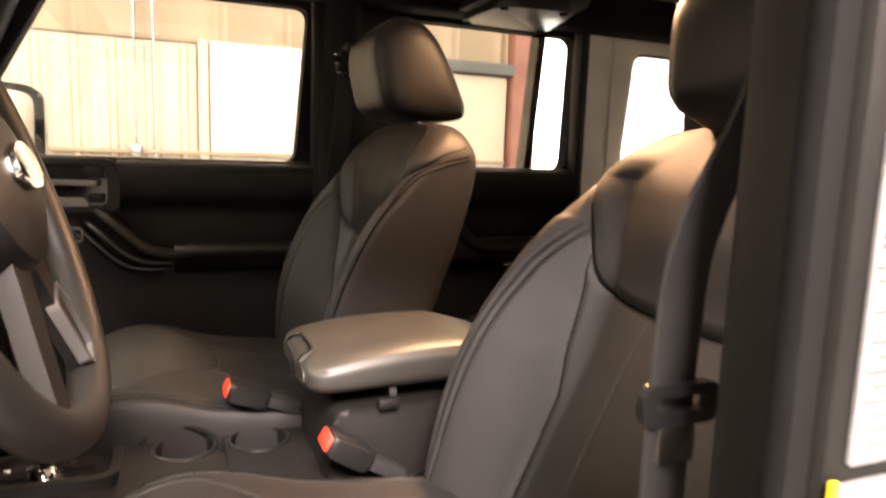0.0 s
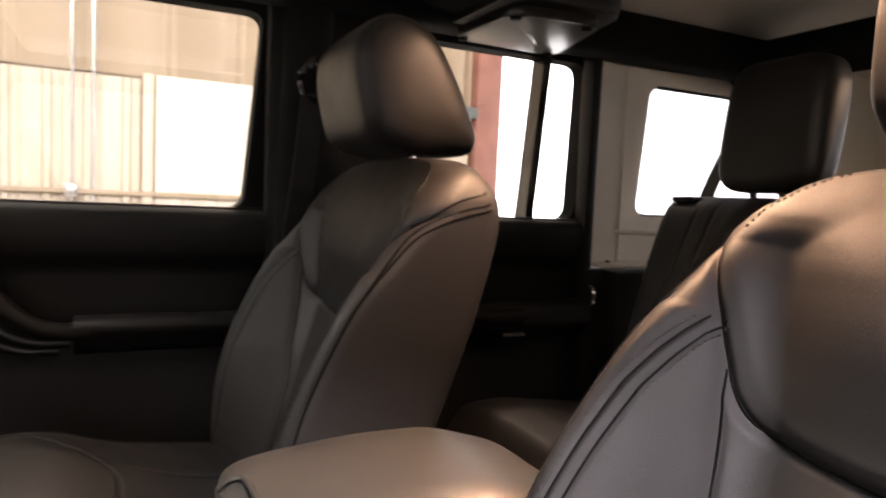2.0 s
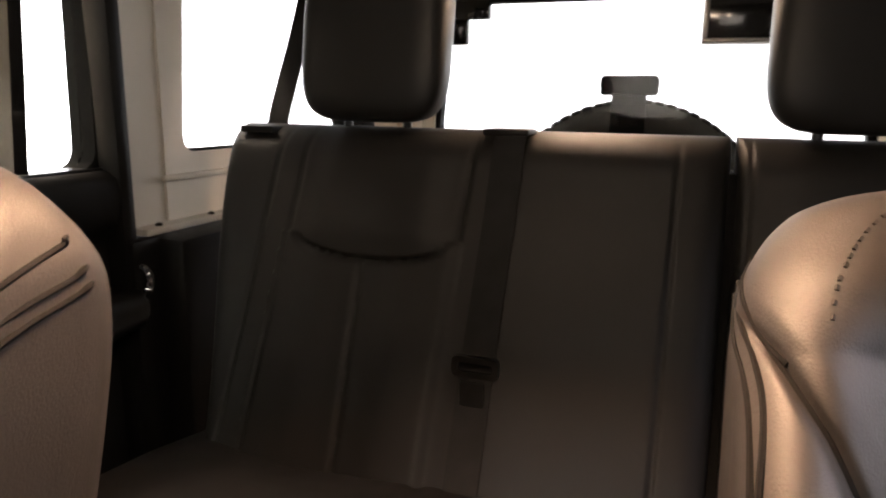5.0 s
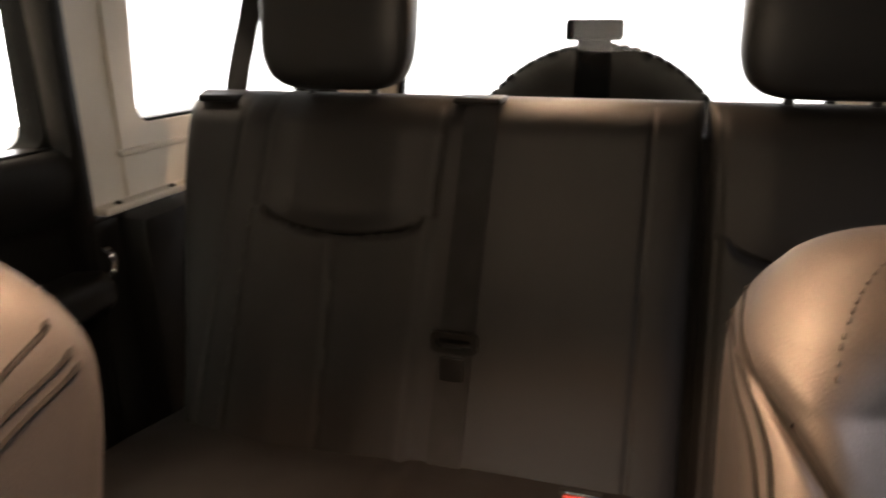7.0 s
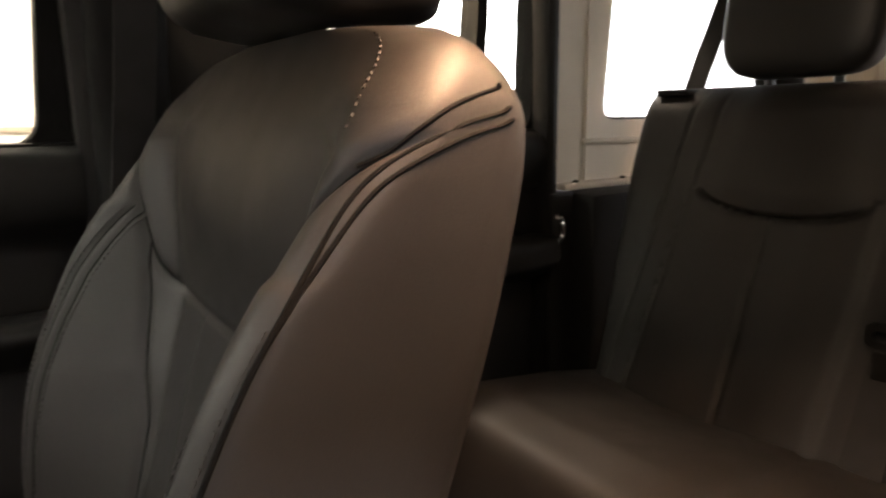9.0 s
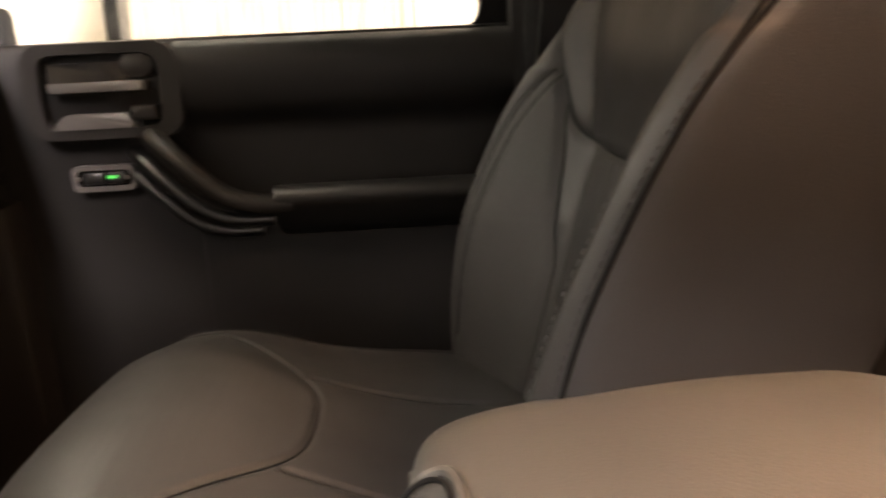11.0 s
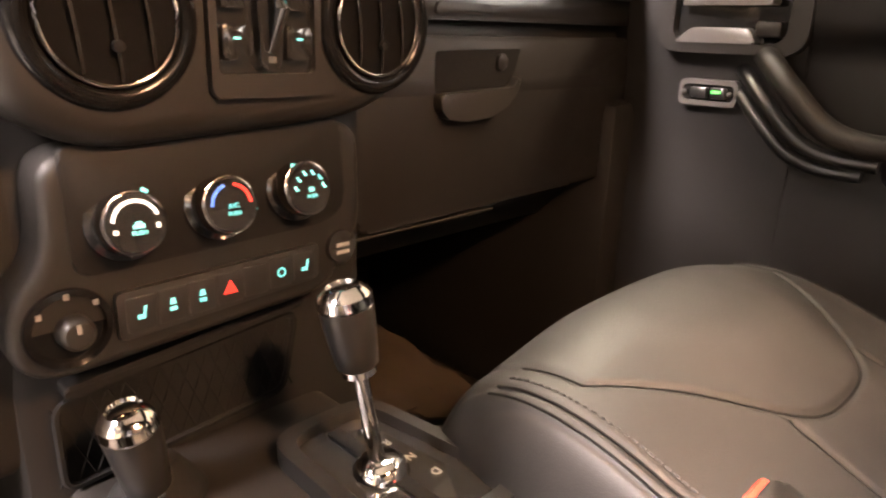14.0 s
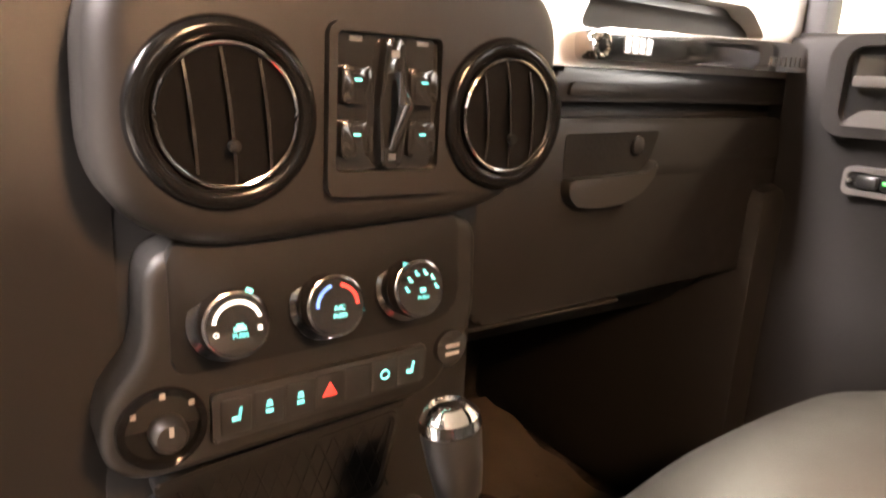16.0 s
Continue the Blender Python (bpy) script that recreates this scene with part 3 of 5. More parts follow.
def front_door(s, y, open_wide=False):
    d = tagged(new("door_front"), "black car door trim with handle, armrest and window", "car door", kind="structure")
    door_panel(d, -0.37, 0.035, y, s)
    fore = [(y + s * q, z) for q, z in ((0.045, 1.195), (0.0, 1.197), (-0.004, 1.19), (0.003, 1.10), (0.0115, 1.06), (0.0115, 0.9), (0.009, 0.80), (0.011, 0.60), (0.045, 0.58))]
    part("front_trim_panel", prism(shape(), fore, "x", -0.60, -0.368), PLASTIC, d, angle=50)
    a, b = sorted((y - s * 0.020, y + s * 0.004))
    part("handle_bezel", ring_plate(shape(), rounded(-0.545, -0.365, 1.088, 1.198, 0.026), rounded(-0.526, -0.388, 1.100, 1.186, 0.018), "y", y - s * 0.016, y + s * 0.010), PLASTIC2, d, "dark grey handle surround")
    part("handle_cup", prism(shape(), rounded(-0.526, -0.388, 1.100, 1.186, 0.018), "y", y - s * 0.003, y + s * 0.002), GLOSS, d)
    part("release_handle", prism(shape(), soften([(-0.516, y - s * 0.020), (-0.405, y - s * 0.026), (-0.40, y - s * 0.012), (-0.516, y - s * 0.008)], 0.004), "z", 1.143, 1.154, 0.003), SATIN, d, "silver inside release handle")
    part("handle_pivot", prism(shape(), rounded(-0.43, -0.392, 1.158, 1.184, 0.010), "y", y - s * 0.018, y - s * 0.002, 0.004), PLASTIC2, d)
    part("handle_tray", prism(shape(), soften([(-0.524, 1.100), (-0.42, 1.100), (-0.43, 1.118), (-0.50, 1.118)], 0.006), "y", y - s * 0.018, y, 0.003), SATIN, d, "pale lower handle edge")
    part("lock_button", box(shape(), -0.424, -0.394, a, b, 1.108, 1.126, 0.004), PLASTIC2, d)
    sw = part("switch_frame", ring_plate(shape(), rounded(-0.512, -0.437, 1.024, 1.056, 0.008), rounded(-0.508, -0.441, 1.030, 1.050, 0.006), "y", y - s * 0.004, y + s * 0.013), SATIN, d, "silver switch frame")
    part("switch_plate", prism(shape(), rounded(-0.508, -0.441, 1.030, 1.050, 0.006), "y", y - s * 0.001, y + s * 0.012), GLOSS, sw)
    part("rocker", box(shape(), -0.496, -0.474, *sorted((y - s * 0.009, y)), 1.033, 1.047, 0.003), SMOOTH, sw)
    part("rocker", box(shape(), -0.470, -0.450, *sorted((y - s * 0.009, y)), 1.033, 1.047, 0.003), SMOOTH, sw)
    part("indicator", box(shape(), -0.467, -0.456, *sorted((y - s * 0.0105, y - s * 0.0085)), 1.040, 1.0435), GREENL, sw)
    for px in (-0.504, -0.446):
        part("screw", lathe(shape(), [(0.003, 0), (0.002, 0.002)], pose(px, y - s * 0.005, 1.040, 90 * s), 8), SATIN, sw)
    # curved grab handle running into the armrest
    pts = [(-0.412, y - s * 0.004, 1.090), (-0.390, y - s * 0.030, 1.076), (-0.360, y - s * 0.045, 1.050), (-0.322, y - s * 0.048, 1.017), (-0.285, y - s * 0.048, 1.004), (-0.240, y - s * 0.045, 1.002)]
    part("grab_handle", tube(shape(), smooth_path(pts, 6), 0.0135, 12, 0.9, (0, 1, 0)), PLASTIC2, d, "curved grab handle")
    low = [(p - 0.028, q + s * 0.018, z - 0.020) for p, q, z in pts]
    part("grab_lower_rib", tube(shape(), smooth_path(low, 6), 0.009, 10, 1.0, (0, 1, 0)), SMOOTH, d)
    low2 = [(p - 0.045, q + s * 0.034, z - 0.036) for p, q, z in pts]
    part("grab_lower_rib", tube(shape(), smooth_path(low2, 6), 0.008, 10, 1.0, (0, 1, 0)), SMOOTH, d)
    part("armrest", prism(shape(), soften([(y + s * 0.02, 1.017), (y - s * 0.044, 1.024), (y - s * 0.058, 1.017), (y - s * 0.058, 1.003), (y - s * 0.030, 0.968), (y + s * 0.02, 0.950)], 0.009), "x", -0.262, 0.03, 0.006), LEATHER2, d, "soft black armrest")
    window_frame(d, FRONT_WIN, -0.72, 0.055, y + s * 0.018, s)
    part("sill_trim", box(shape(), -0.60, 0.035, *sorted((y + s * 0.01, y + s * 0.05)), 1.190, 1.2025, 0.003), SMOOTH, d)
    part("outer_skin", box(shape(), -0.62, 0.04, *sorted((y + s * 0.07, y + s * 0.10)), 0.50, 1.19, 0.01), SHELL, d)
    return d


front_door(1, 0.675)


def rear_door(s, y):
    d = tagged(new("door_rear"), "black rear car door trim with divided window", "car door", kind="structure")
    door_panel(d, 0.235, 0.734, y, s)
    part("armrest", prism(shape(), soften([(y + s * 0.02, 1.022), (y - s * 0.035, 1.024), (y - s * 0.050, 1.012), (y - s * 0.050, 0.975), (y + s * 0.02, 0.935)], 0.012), "x", 0.32, 0.735, 0.006), LEATHER2, d)
    pts = [(0.36, y, 1.09), (0.385, y - s * 0.03, 1.06), (0.42, y - s * 0.045, 1.02), (0.47, y - s * 0.05, 1.00), (0.56, y - s * 0.05, 1.00)]
    part("grab_handle", tube(shape(), smooth_path(pts, 6), 0.017, 10, 0.9, (0, 1, 0)), PLASTIC2, d)
    for z in (0.984, 0.958):
        part("switch_edge", box(shape(), 0.515, 0.565, *sorted((y - s * 0.054, y - s * 0.045)), z, z + 0.004), SILVER, d, "thin bright switch edge")
    part("latch", tube(shape(), smooth_path([(0.745, y - s * 0.01, 1.06), (0.752, y - s * 0.035, 1.045), (0.752, y - s * 0.035, 1.02), (0.735, y - s * 0.035, 1.012)]), 0.006, 8), CHROME, d, "bright door latch striker")
    window_frame(d, REAR_WIN, 0.21, 0.775, y + s * 0.018, s, s < 0)
    part("sill_trim", box(shape(), 0.235, 0.734, *sorted((y + s * 0.01, y + s * 0.05)), 1.190, 1.2025, 0.003), SMOOTH, d)
    part("divider_bar", prism(shape(), [(0.594, 1.20), (0.614, 1.20), (0.642, 1.55), (0.622, 1.55)], "y", y + s * 0.015, y + s * 0.06), GLOSS, d, "black window divider")
    part("outer_skin", box(shape(), 0.12, 0.76, *sorted((y + s * 0.07, y + s * 0.10)), 0.50, 1.19, 0.01), SHELL, d)
    return d


rear_door(1, 0.675)
rear_door(-1, -0.640)
bp = tagged(part("pillar_b", box(shape(), 0.050, 0.232, 0.665, 0.735, 0.55, 1.60, 0.012), PLASTIC), "black b-pillar trim between the doors", "pillar", kind="structure")
part("pillar_foot", box(shape(), 0.034, 0.10, 0.668, 0.733, 0.55, 1.565, 0.006), PLASTIC, bp)
part("pillar_edge", box(shape(), 0.060, 0.072, 0.655, 0.668, 0.60, 1.56, 0.004), SMOOTH, bp)
part("c_pillar_base", box(shape(), 0.735, 0.80, 0.648, 0.735, 0.50, 1.094, 0.008), PLASTIC, bp)
side_l = tagged(part("wall_tub_side", box(shape(), 0.785, 1.80, 0.60, 0.70, 0.60, 1.094, 0.015), PLASTIC), "black plastic cargo side trim", "trim", kind="structure")
side_r = tagged(part("wall_tub_side", box(shape(), 0.785, 1.80, -0.665, -0.565, 0.60, 1.094, 0.015), PLASTIC), "black plastic cargo side trim", "trim", kind="structure")

# ---- front seats ----
BACK_W = [(0.78, 0.218), (0.86, 0.231), (0.95, 0.237), (1.05, 0.238), (1.17, 0.238), (1.210, 0.238), (1.238, 0.236), (1.255, 0.230), (1.270, 0.220), (1.281, 0.207), (1.290, 0.183), (1.2955, 0.143), (1.299, 0.09)]
BACK_XF = [(0.78, 0.0), (0.90, 0.036), (1.00, 0.066), (1.07, 0.090), (1.12, 0.100), (1.17, 0.108), (1.22, 0.120), (1.26, 0.134), (1.29, 0.147), (1.308, 0.157)]
BACK_XB = [(0.78, 0.078), (0.90, 0.106), (1.00, 0.142), (1.10, 0.178), (1.18, 0.200), (1.225, 0.207), (1.25, 0.204), (1.28, 0.190), (1.308, 0.174)]
BACK_EDGE = [(0.78, -0.066), (0.90, -0.062), (0.975, -0.050), (1.02, -0.035), (1.055, -0.019), (1.10, 0.003), (1.14, 0.028), (1.17, 0.049), (1.21, 0.080), (1.24, 0.106), (1.27, 0.134), (1.308, 0.162)]
ROLL = [(0.78, 0.028), (1.14, 0.030), (1.18, 0.036), (1.22, 0.042), (1.26, 0.042), (1.308, 0.024)]
CREST = [(0.78, 0.204), (0.95, 0.212), (1.05, 0.212), (1.09, 0.210), (1.12, 0.205), (1.14, 0.200), (1.158, 0.193)]
PANEL = [(0.78, 0.118), (0.95, 0.132), (1.05, 0.158), (1.123, 0.177)]
RAMP = [(0.78, 0.100), (1.00, 0.115), (1.12, 0.140), (1.16, 0.150), (1.22, 0.160), (1.308, 0.06)]

BACK_W, BACK_XF, BACK_XB, BACK_EDGE = dense(BACK_W), dense(BACK_XF), dense(BACK_XB), dense(BACK_EDGE)


def inside_shield(ay, z):
    """Distance inside the upper shield panel of a backrest, negative outside; its bottom corners are round."""
    half = table(z, [(1.00, 0.120), (1.085, 0.164), (1.123, 0.177), (1.158, 0.192), (1.190, 0.208), (1.218, 0.227), (1.24, 0.250), (1.26, 0.30)])
    a, b = (half - ay) * 0.9, z - 1.067 - 0.38 * ay * ay
    a, b = max(-0.4, min(0.4, a)), max(-0.4, min(0.4, b))
    return -0.013 * math.log(math.exp(-a / 0.013) + math.exp(-b / 0.013))


def corner(a, w, r):
    """How far a round corner of radius r falls back at a from the middle of a face w wide to each side."""
    d = (a - (w - r)) / r
    return r * (1 - math.sqrt(max(0.0, 1 - min(1.0, d) ** 2))) if d > 0 else 0.0


def back_front(y, z):
    """The front face of a backrest at y (from its middle) and z, with bolsters, panels and seams."""
    w = table(z, BACK_W)
    ay = min(w, abs(y))
    xf = table(z, BACK_XF)
    low = table(z, RAMP)
    x = xf + (table(z, BACK_EDGE) - xf) * step(low, w - 0.012, ay)
    d = inside_shield(ay, z)
    x -= 0.006 * step(-0.002, 0.016, d) + 0.014 * step(0.0, 0.10, d) * step(1.30, 1.20, z)
    x += 0.006 * groove(d, 0.0030)
    out = step(0.001, -0.008, d)
    if out > 0:
        x += 0.0011 * out * groove(ay - table(z, [(0.78, 0.045), (1.08, 0.066)]), 0.0026)
        x += 0.0013 * out * groove(ay - table(z, PANEL), 0.0030) * step(1.13, 1.118, z)
        x += 0.0030 * out * groove(ay - table(z, PANEL), 0.0040) * step(1.13, 1.118, z)
        # two creases on the bolster, the shoulder above them puffed out
        c = table(z, CREST)
        gone = step(1.162, 1.154, z)
        x += out * gone * (0.0026 * groove(ay - c, 0.0022) + 0.0018 * groove(ay - c + 0.009, 0.002))
        x -= 0.0035 * out * step(0.001, 0.014, ay - c) * step(0.96, 1.06, z) * (gone if z > 1.1 else 1.0)
    return x + corner(ay, w, min(table(z, ROLL), w * 0.55))


def back_back(y, z):
    w = table(z, BACK_W)
    ay = min(w, abs(y))
    return table(z, BACK_XB) - corner(ay, w, min(0.016, w * 0.5)) - 0.01 * step(0.0, 0.6, 1 - ay / w) * step(1.0, 1.2, z)


CUSHION = dense([(0, 0.800), (0.05, 0.846), (0.12, 0.873), (0.22, 0.887), (0.35, 0.880), (0.5, 0.852), (0.7, 0.820), (1, 0.790)])


def cushion_shield(x, ay):
    """Distance inside the front shield panel of a cushion, x behind its front edge."""
    edge = min(0.178, 0.060 + 0.95 * max(-0.1, 0.252 - x))
    a, b = (edge - ay) * 0.75, 0.252 - x
    return -0.012 * math.log(math.exp(max(-30.0, min(30.0, -a / 0.012))) + math.exp(max(-30.0, min(30.0, -b / 0.012))))


def cushion_top(x, y, x0, x1):
    """Upper face of a seat cushion, x0 its front and x1 its rear end."""
    u = (x - x0) / (x1 - x0)
    z = table(u, CUSHION)
    ay = abs(y)
    z += 0.010 * step(0.08, 0.19, ay) * step(0.40, 0.8, u)
    z -= 0.012 * step(0.45, 0.75, u) * (1 - step(0.02, 0.15, ay))
    z -= 0.020 * min(1.2, ay / 0.21) ** 2.2 * step(0.8, 0.35, u)
    # front shield panel with a round rear corner
    d = cushion_shield(x - x0, ay)
    z += 0.008 * step(-0.002, 0.075, d)
    z -= 0.003 * groove(d, 0.0028)
    if d < 0:
        z -= 0.003 * groove(ay - 0.082 - 0.05 * (u - 0.47), 0.003) * step(0.0, -0.01, d) * step(0.44, 0.48, u)
    z -= 0.002 * (groove(ay - 0.205, 0.0025) + groove(ay - 0.215, 0.0025))
    return z


def on_cushion(u, y, x0, x1):
    x = x0 + u * (x1 - x0)
    return Vector((x, y, cushion_top(x, y, x0, x1)))


def stitches(line, length=0.0042, gap=0.0020, r=0.0010):
    """A row of short thread stitches along a line of points."""
    bm = shape()
    run, todo = 0.0, None
    period = length + gap
    for a, b in zip(line, line[1:]):
        seg = (b - a).length
        s = 0.0
        while s < seg:
            ph = (run + s) % period
            if ph < length:
                e = min(seg, s + length - ph)
                p, q = a.lerp(b, s / seg), a.lerp(b, e / seg)
                if (q - p).length > 0.002:
                    tube(bm, [p, q], r, 4)
                s = e + 1e-6
            else:
                s += period - ph
        run += seg
    return bm


def front_seat(name, label):
    seat = thing(name, label, "car seat", "front seats")
    # backrest
    bm = shape()
    zs = [0.78 + 0.519 * (1 - (1 - i / 260) ** 1.2) for i in range(261)]
    rows = []
    for z in zs:
        w = table(z, BACK_W)
        ts = [0.35 * v + 0.65 * math.sin(math.pi / 2 * v) for v in [-1 + 2 * i / 320 for i in range(321)]]
        front = [(back_front(w * t, z), w * t, z) for t in ts]
        back = [(back_back(w * t, z), w * t * 0.985, z) for t in ts[::8]]
        side = [tuple(Vector(front[-1]).lerp(Vector(back[-1]), k / 6)) for k in range(1, 6)]
        rows.append(front + side + back[::-1] + [(x, -y, q) for x, y, q in side[::-1]])
    grid_mesh(bm, rows, wrap=True, cap=True)
    backrest = part("backrest", bm, LEATHER, seat, "black leather backrest with sewn panels", angle=75)
    def surf(ay, z, side, lift):
        """A point on the front face, lifted along its normal."""
        e = 0.0015
        n = Vector((-1, (back_front(ay + e, z) - back_front(ay - e, z)) / (2 * e), (back_front(ay, z + e) - back_front(ay, z - e)) / (2 * e))).normalized()
        p = Vector((back_front(ay, z), ay, z)) + n * lift
        return Vector((p.x, side * p.y, p.z))

    def stitch_row(line):
        tagged(part("seam_stitching", stitches(line), THREAD, backrest), kind="stuff")

    for s in (-1, 1):
        # dark tubes as shade in shield seam, middle panel seam and two bolster creases
        rim = []
        for i in range(90):
            a = radians(-90 + 112 * i / 89)
            lo, hi = 0.02, 0.30
            for _ in range(24):
                m = (lo + hi) / 2
                lo, hi = (m, hi) if inside_shield(m * math.cos(a), 1.185 + m * math.sin(a)) > 0 else (lo, m)
            ay, z = lo * math.cos(a), 1.185 + lo * math.sin(a)
            if ay < table(z, BACK_W) - 0.010:
                rim.append(surf(ay, z, s, 0.0))
        part("seam_shade", tube(shape(), rim, 0.0014, 6), CREASE_SHADE, backrest)
        part("seam_shade", tube(shape(), [surf(table(z, PANEL), z, s, 0.0) for z in [0.82 + 0.298 * i / 60 for i in range(61)]], 0.0012, 6), CREASE_SHADE, backrest)
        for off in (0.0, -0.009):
            part("seam_shade", tube(shape(), [surf(table(z, CREST) + off, z, s, 0.0) for z in [0.86 + 0.294 * i / 60 for i in range(61)]], 0.0010, 6), CREASE_SHADE, backrest)
        # double stitched seam along the bolster
        for off in (-0.0130, 0.0042):
            stitch_row([surf(table(z, CREST) + off, z, s, 0.0007) for z in [0.86 + 0.292 * i / 60 for i in range(61)]])
        # stitched seam round the upper edge of the shield panel
        rim = [surf(table(z, BACK_W) - 0.030, z, s, 0.0002) for z in [1.232 + 0.057 * i / 30 for i in range(31)]]
        stitch_row(rim)
        # dark tubes as seam shade up the side's rolled front edge, then across the shoulder
        def wrap(v, z, lift=0.0006):
            """v runs 0 to 1 round the front roll and 1 to 2 across the side."""
            w = table(z, BACK_W)
            if v < 1:
                r = min(table(z, ROLL), w * 0.55)
                return surf(w - r + r * math.sin(math.pi / 2 * v) - 0.002 * v, z, s, lift)
            a, b = Vector((back_front(w, z), s * w, z)), Vector((back_back(w, z), s * w * 0.985, z))
            return a.lerp(b, v - 1) + Vector((0, s * lift, 0))

        def outer(x, z):
            """The point of the roll or the side that lies at x and z."""
            w = table(z, BACK_W)
            xw, xb = back_front(w, z), back_back(w, z)
            x = min(x, xb - 0.002)
            if x > xw:
                return Vector((x, s * (w - 0.015 * w * min(1.0, (x - xw) / (xb - xw)) - 0.0004), z))
            lo, hi = w - 0.7 * min(table(z, ROLL), w * 0.55), w
            for _ in range(24):
                m = (lo + hi) / 2
                lo, hi = (m, hi) if back_front(m, z) < x else (lo, m)
            return surf(lo, z, s, -0.0003)

        for drop in (0.0, 0.007):
            line = [wrap(0.75, z - drop, 0.0008) for z in (0.85, 0.91, 0.97, 1.02, 1.07, 1.11, 1.14)]
            line += [outer(x, z - drop) for x, z in ((0.078, 1.190), (0.100, 1.211), (0.125, 1.224), (0.155, 1.234), (0.180, 1.239), (0.198, 1.242))]
            line.append(Vector((table(1.243, BACK_XB) + 0.001, s * (table(1.243, BACK_W) * 0.985 - 0.016), 1.243 - drop)))
            part("seam_shade", tube(shape(), smooth_path(line, 8), 0.0015, 6), CREASE_SHADE, backrest)
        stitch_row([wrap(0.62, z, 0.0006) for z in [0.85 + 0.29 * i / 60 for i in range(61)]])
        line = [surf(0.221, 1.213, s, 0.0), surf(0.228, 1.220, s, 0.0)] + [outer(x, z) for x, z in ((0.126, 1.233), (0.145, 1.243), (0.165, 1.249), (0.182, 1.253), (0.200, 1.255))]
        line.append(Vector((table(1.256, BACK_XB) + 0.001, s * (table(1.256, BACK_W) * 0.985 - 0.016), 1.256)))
        part("seam_shade", tube(shape(), smooth_path(line, 8), 0.0015, 6), CREASE_SHADE, backrest)
    # headrest, leaning forward
    bm = shape()
    prof = [(0.105, 1.304), (0.082, 1.322), (0.070, 1.362), (0.062, 1.412), (0.072, 1.450), (0.105, 1.474), (0.145, 1.470), (0.175, 1.445), (0.206, 1.395), (0.230, 1.345), (0.240, 1.315), (0.225, 1.300), (0.160, 1.296)]
    prof = [tuple(p) for p in smooth_path([(a, 0, b - 0.008) for a, b in prof + prof[:1]], 4)][:-1]
    cx, cz = 0.148, 1.370
    rows = []
    for i in range(41):
        t = -1 + 2 * i / 40
        t = math.sin(t * math.pi / 2)
        k = max(0.0, 1 - abs(t) ** 8) ** 0.40
        k = 0.12 + 0.88 * k
        gr = 0.004 * groove(abs(t) - 0.80, 0.03)
        rows.append([(cx + (p[0] - cx) * (k - gr * 8), 0.128 * t, cz + (p[2] - cz) * (k - gr * 8)) for p in prof])
    head = part("headrest", grid_mesh(bm, rows, wrap=True, cap=True), LEATHER2, seat, "padded black leather headrest", angle=75)
    for y in (-0.065, 0.065):
        part("headrest_post", tube(shape(), [(0.165, y, 1.26), (0.160, y, 1.325)], 0.006, 10), CHROME, head, "chrome post")
        part("post_guide", lathe(shape(), [(0.013, 0), (0.013, 0.006), (0.009, 0.009)], pose(0.165, y, 1.290), 14), SMOOTH, head)
    # cushion
    x0, x1 = -0.447, 0.05
    bm = shape()
    rows = []
    n, m = 250, 250
    for i in range(n + 1):
        u = i / n
        x = x0 + u * (x1 - x0)
        hw = 0.230 * (1 - 0.08 * (1 - step(0, 0.3, u)))
        row = []
        for j in range(m + 1):
            t = math.sin(math.pi / 2 * (-1 + 2 * j / m))
            y = hw * t
            base = 0.74
            top = cushion_top(x, y, x0, x1)
            k = max(0.0, 1 - abs(t) ** 36) ** 0.36
            f = max(0.0, 1 - (max(0.0, 0.13 - u) / 0.13) ** 2.6) ** 0.5 if u < 0.13 else 1.0
            row.append((x, y, base + (top - base) * k * (0.05 + 0.95 * f)))
        rows.append(row)
    grid_mesh(bm, rows)
    part("cushion", bm, LEATHER, seat, "black leather seat cushion with sewn front panel", angle=75)
    base = prism(shape(), soften([(x0 + 0.005, 0.742), (x1, 0.742), (x1, 0.60), (x0 + 0.05, 0.60), (x0 + 0.01, 0.68)], 0.02), "y", -0.225, 0.225, 0.015)
    part("seat_base", base, PLASTIC, seat)
    for s in (-1, 1):
        for off in (0.197,):
            rim = []
            for i in range(80):
                a = radians(130 * i / 79)
                lo, hi = 0.02, 0.30
                for _ in range(24):
                    mid = (lo + hi) / 2
                    lo, hi = (mid, hi) if cushion_shield(0.13 + mid * math.cos(a), mid * math.sin(a)) > 0 else (lo, mid)
                x, ay = x0 + 0.13 + lo * math.cos(a), lo * math.sin(a)
                if x > x0 + 0.075:
                    rim.append(Vector((x, s * ay, cushion_top(x, ay, x0, x1) + 0.0002)))
            # dark tubes stand for the shade in the cushion seams
            part("seam_shade", tube(shape(), rim, 0.0011, 6), CREASE_SHADE, seat)
            part("seam_shade", tube(shape(), [on_cushion(u, s * (0.082 + 0.05 * (u - 0.47)), x0, x1) for u in [0.47 + 0.33 * i / 40 for i in range(41)]], 0.0012, 6), CREASE_SHADE, seat)
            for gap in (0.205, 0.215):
                part("seam_shade", tube(shape(), [on_cushion(u, s * gap, x0, x1) for u in [0.15 + 0.50 * i / 50 for i in range(51)]], 0.0010, 6), CREASE_SHADE, seat)
            line = [on_cushion(u, s * off, x0, x1) + Vector((0, 0, 0.0005)) for u in [0.16 + 0.7 * i / 60 for i in range(61)]]
            tagged(part("seam_stitching", stitches(line), THREAD, seat), kind="stuff")
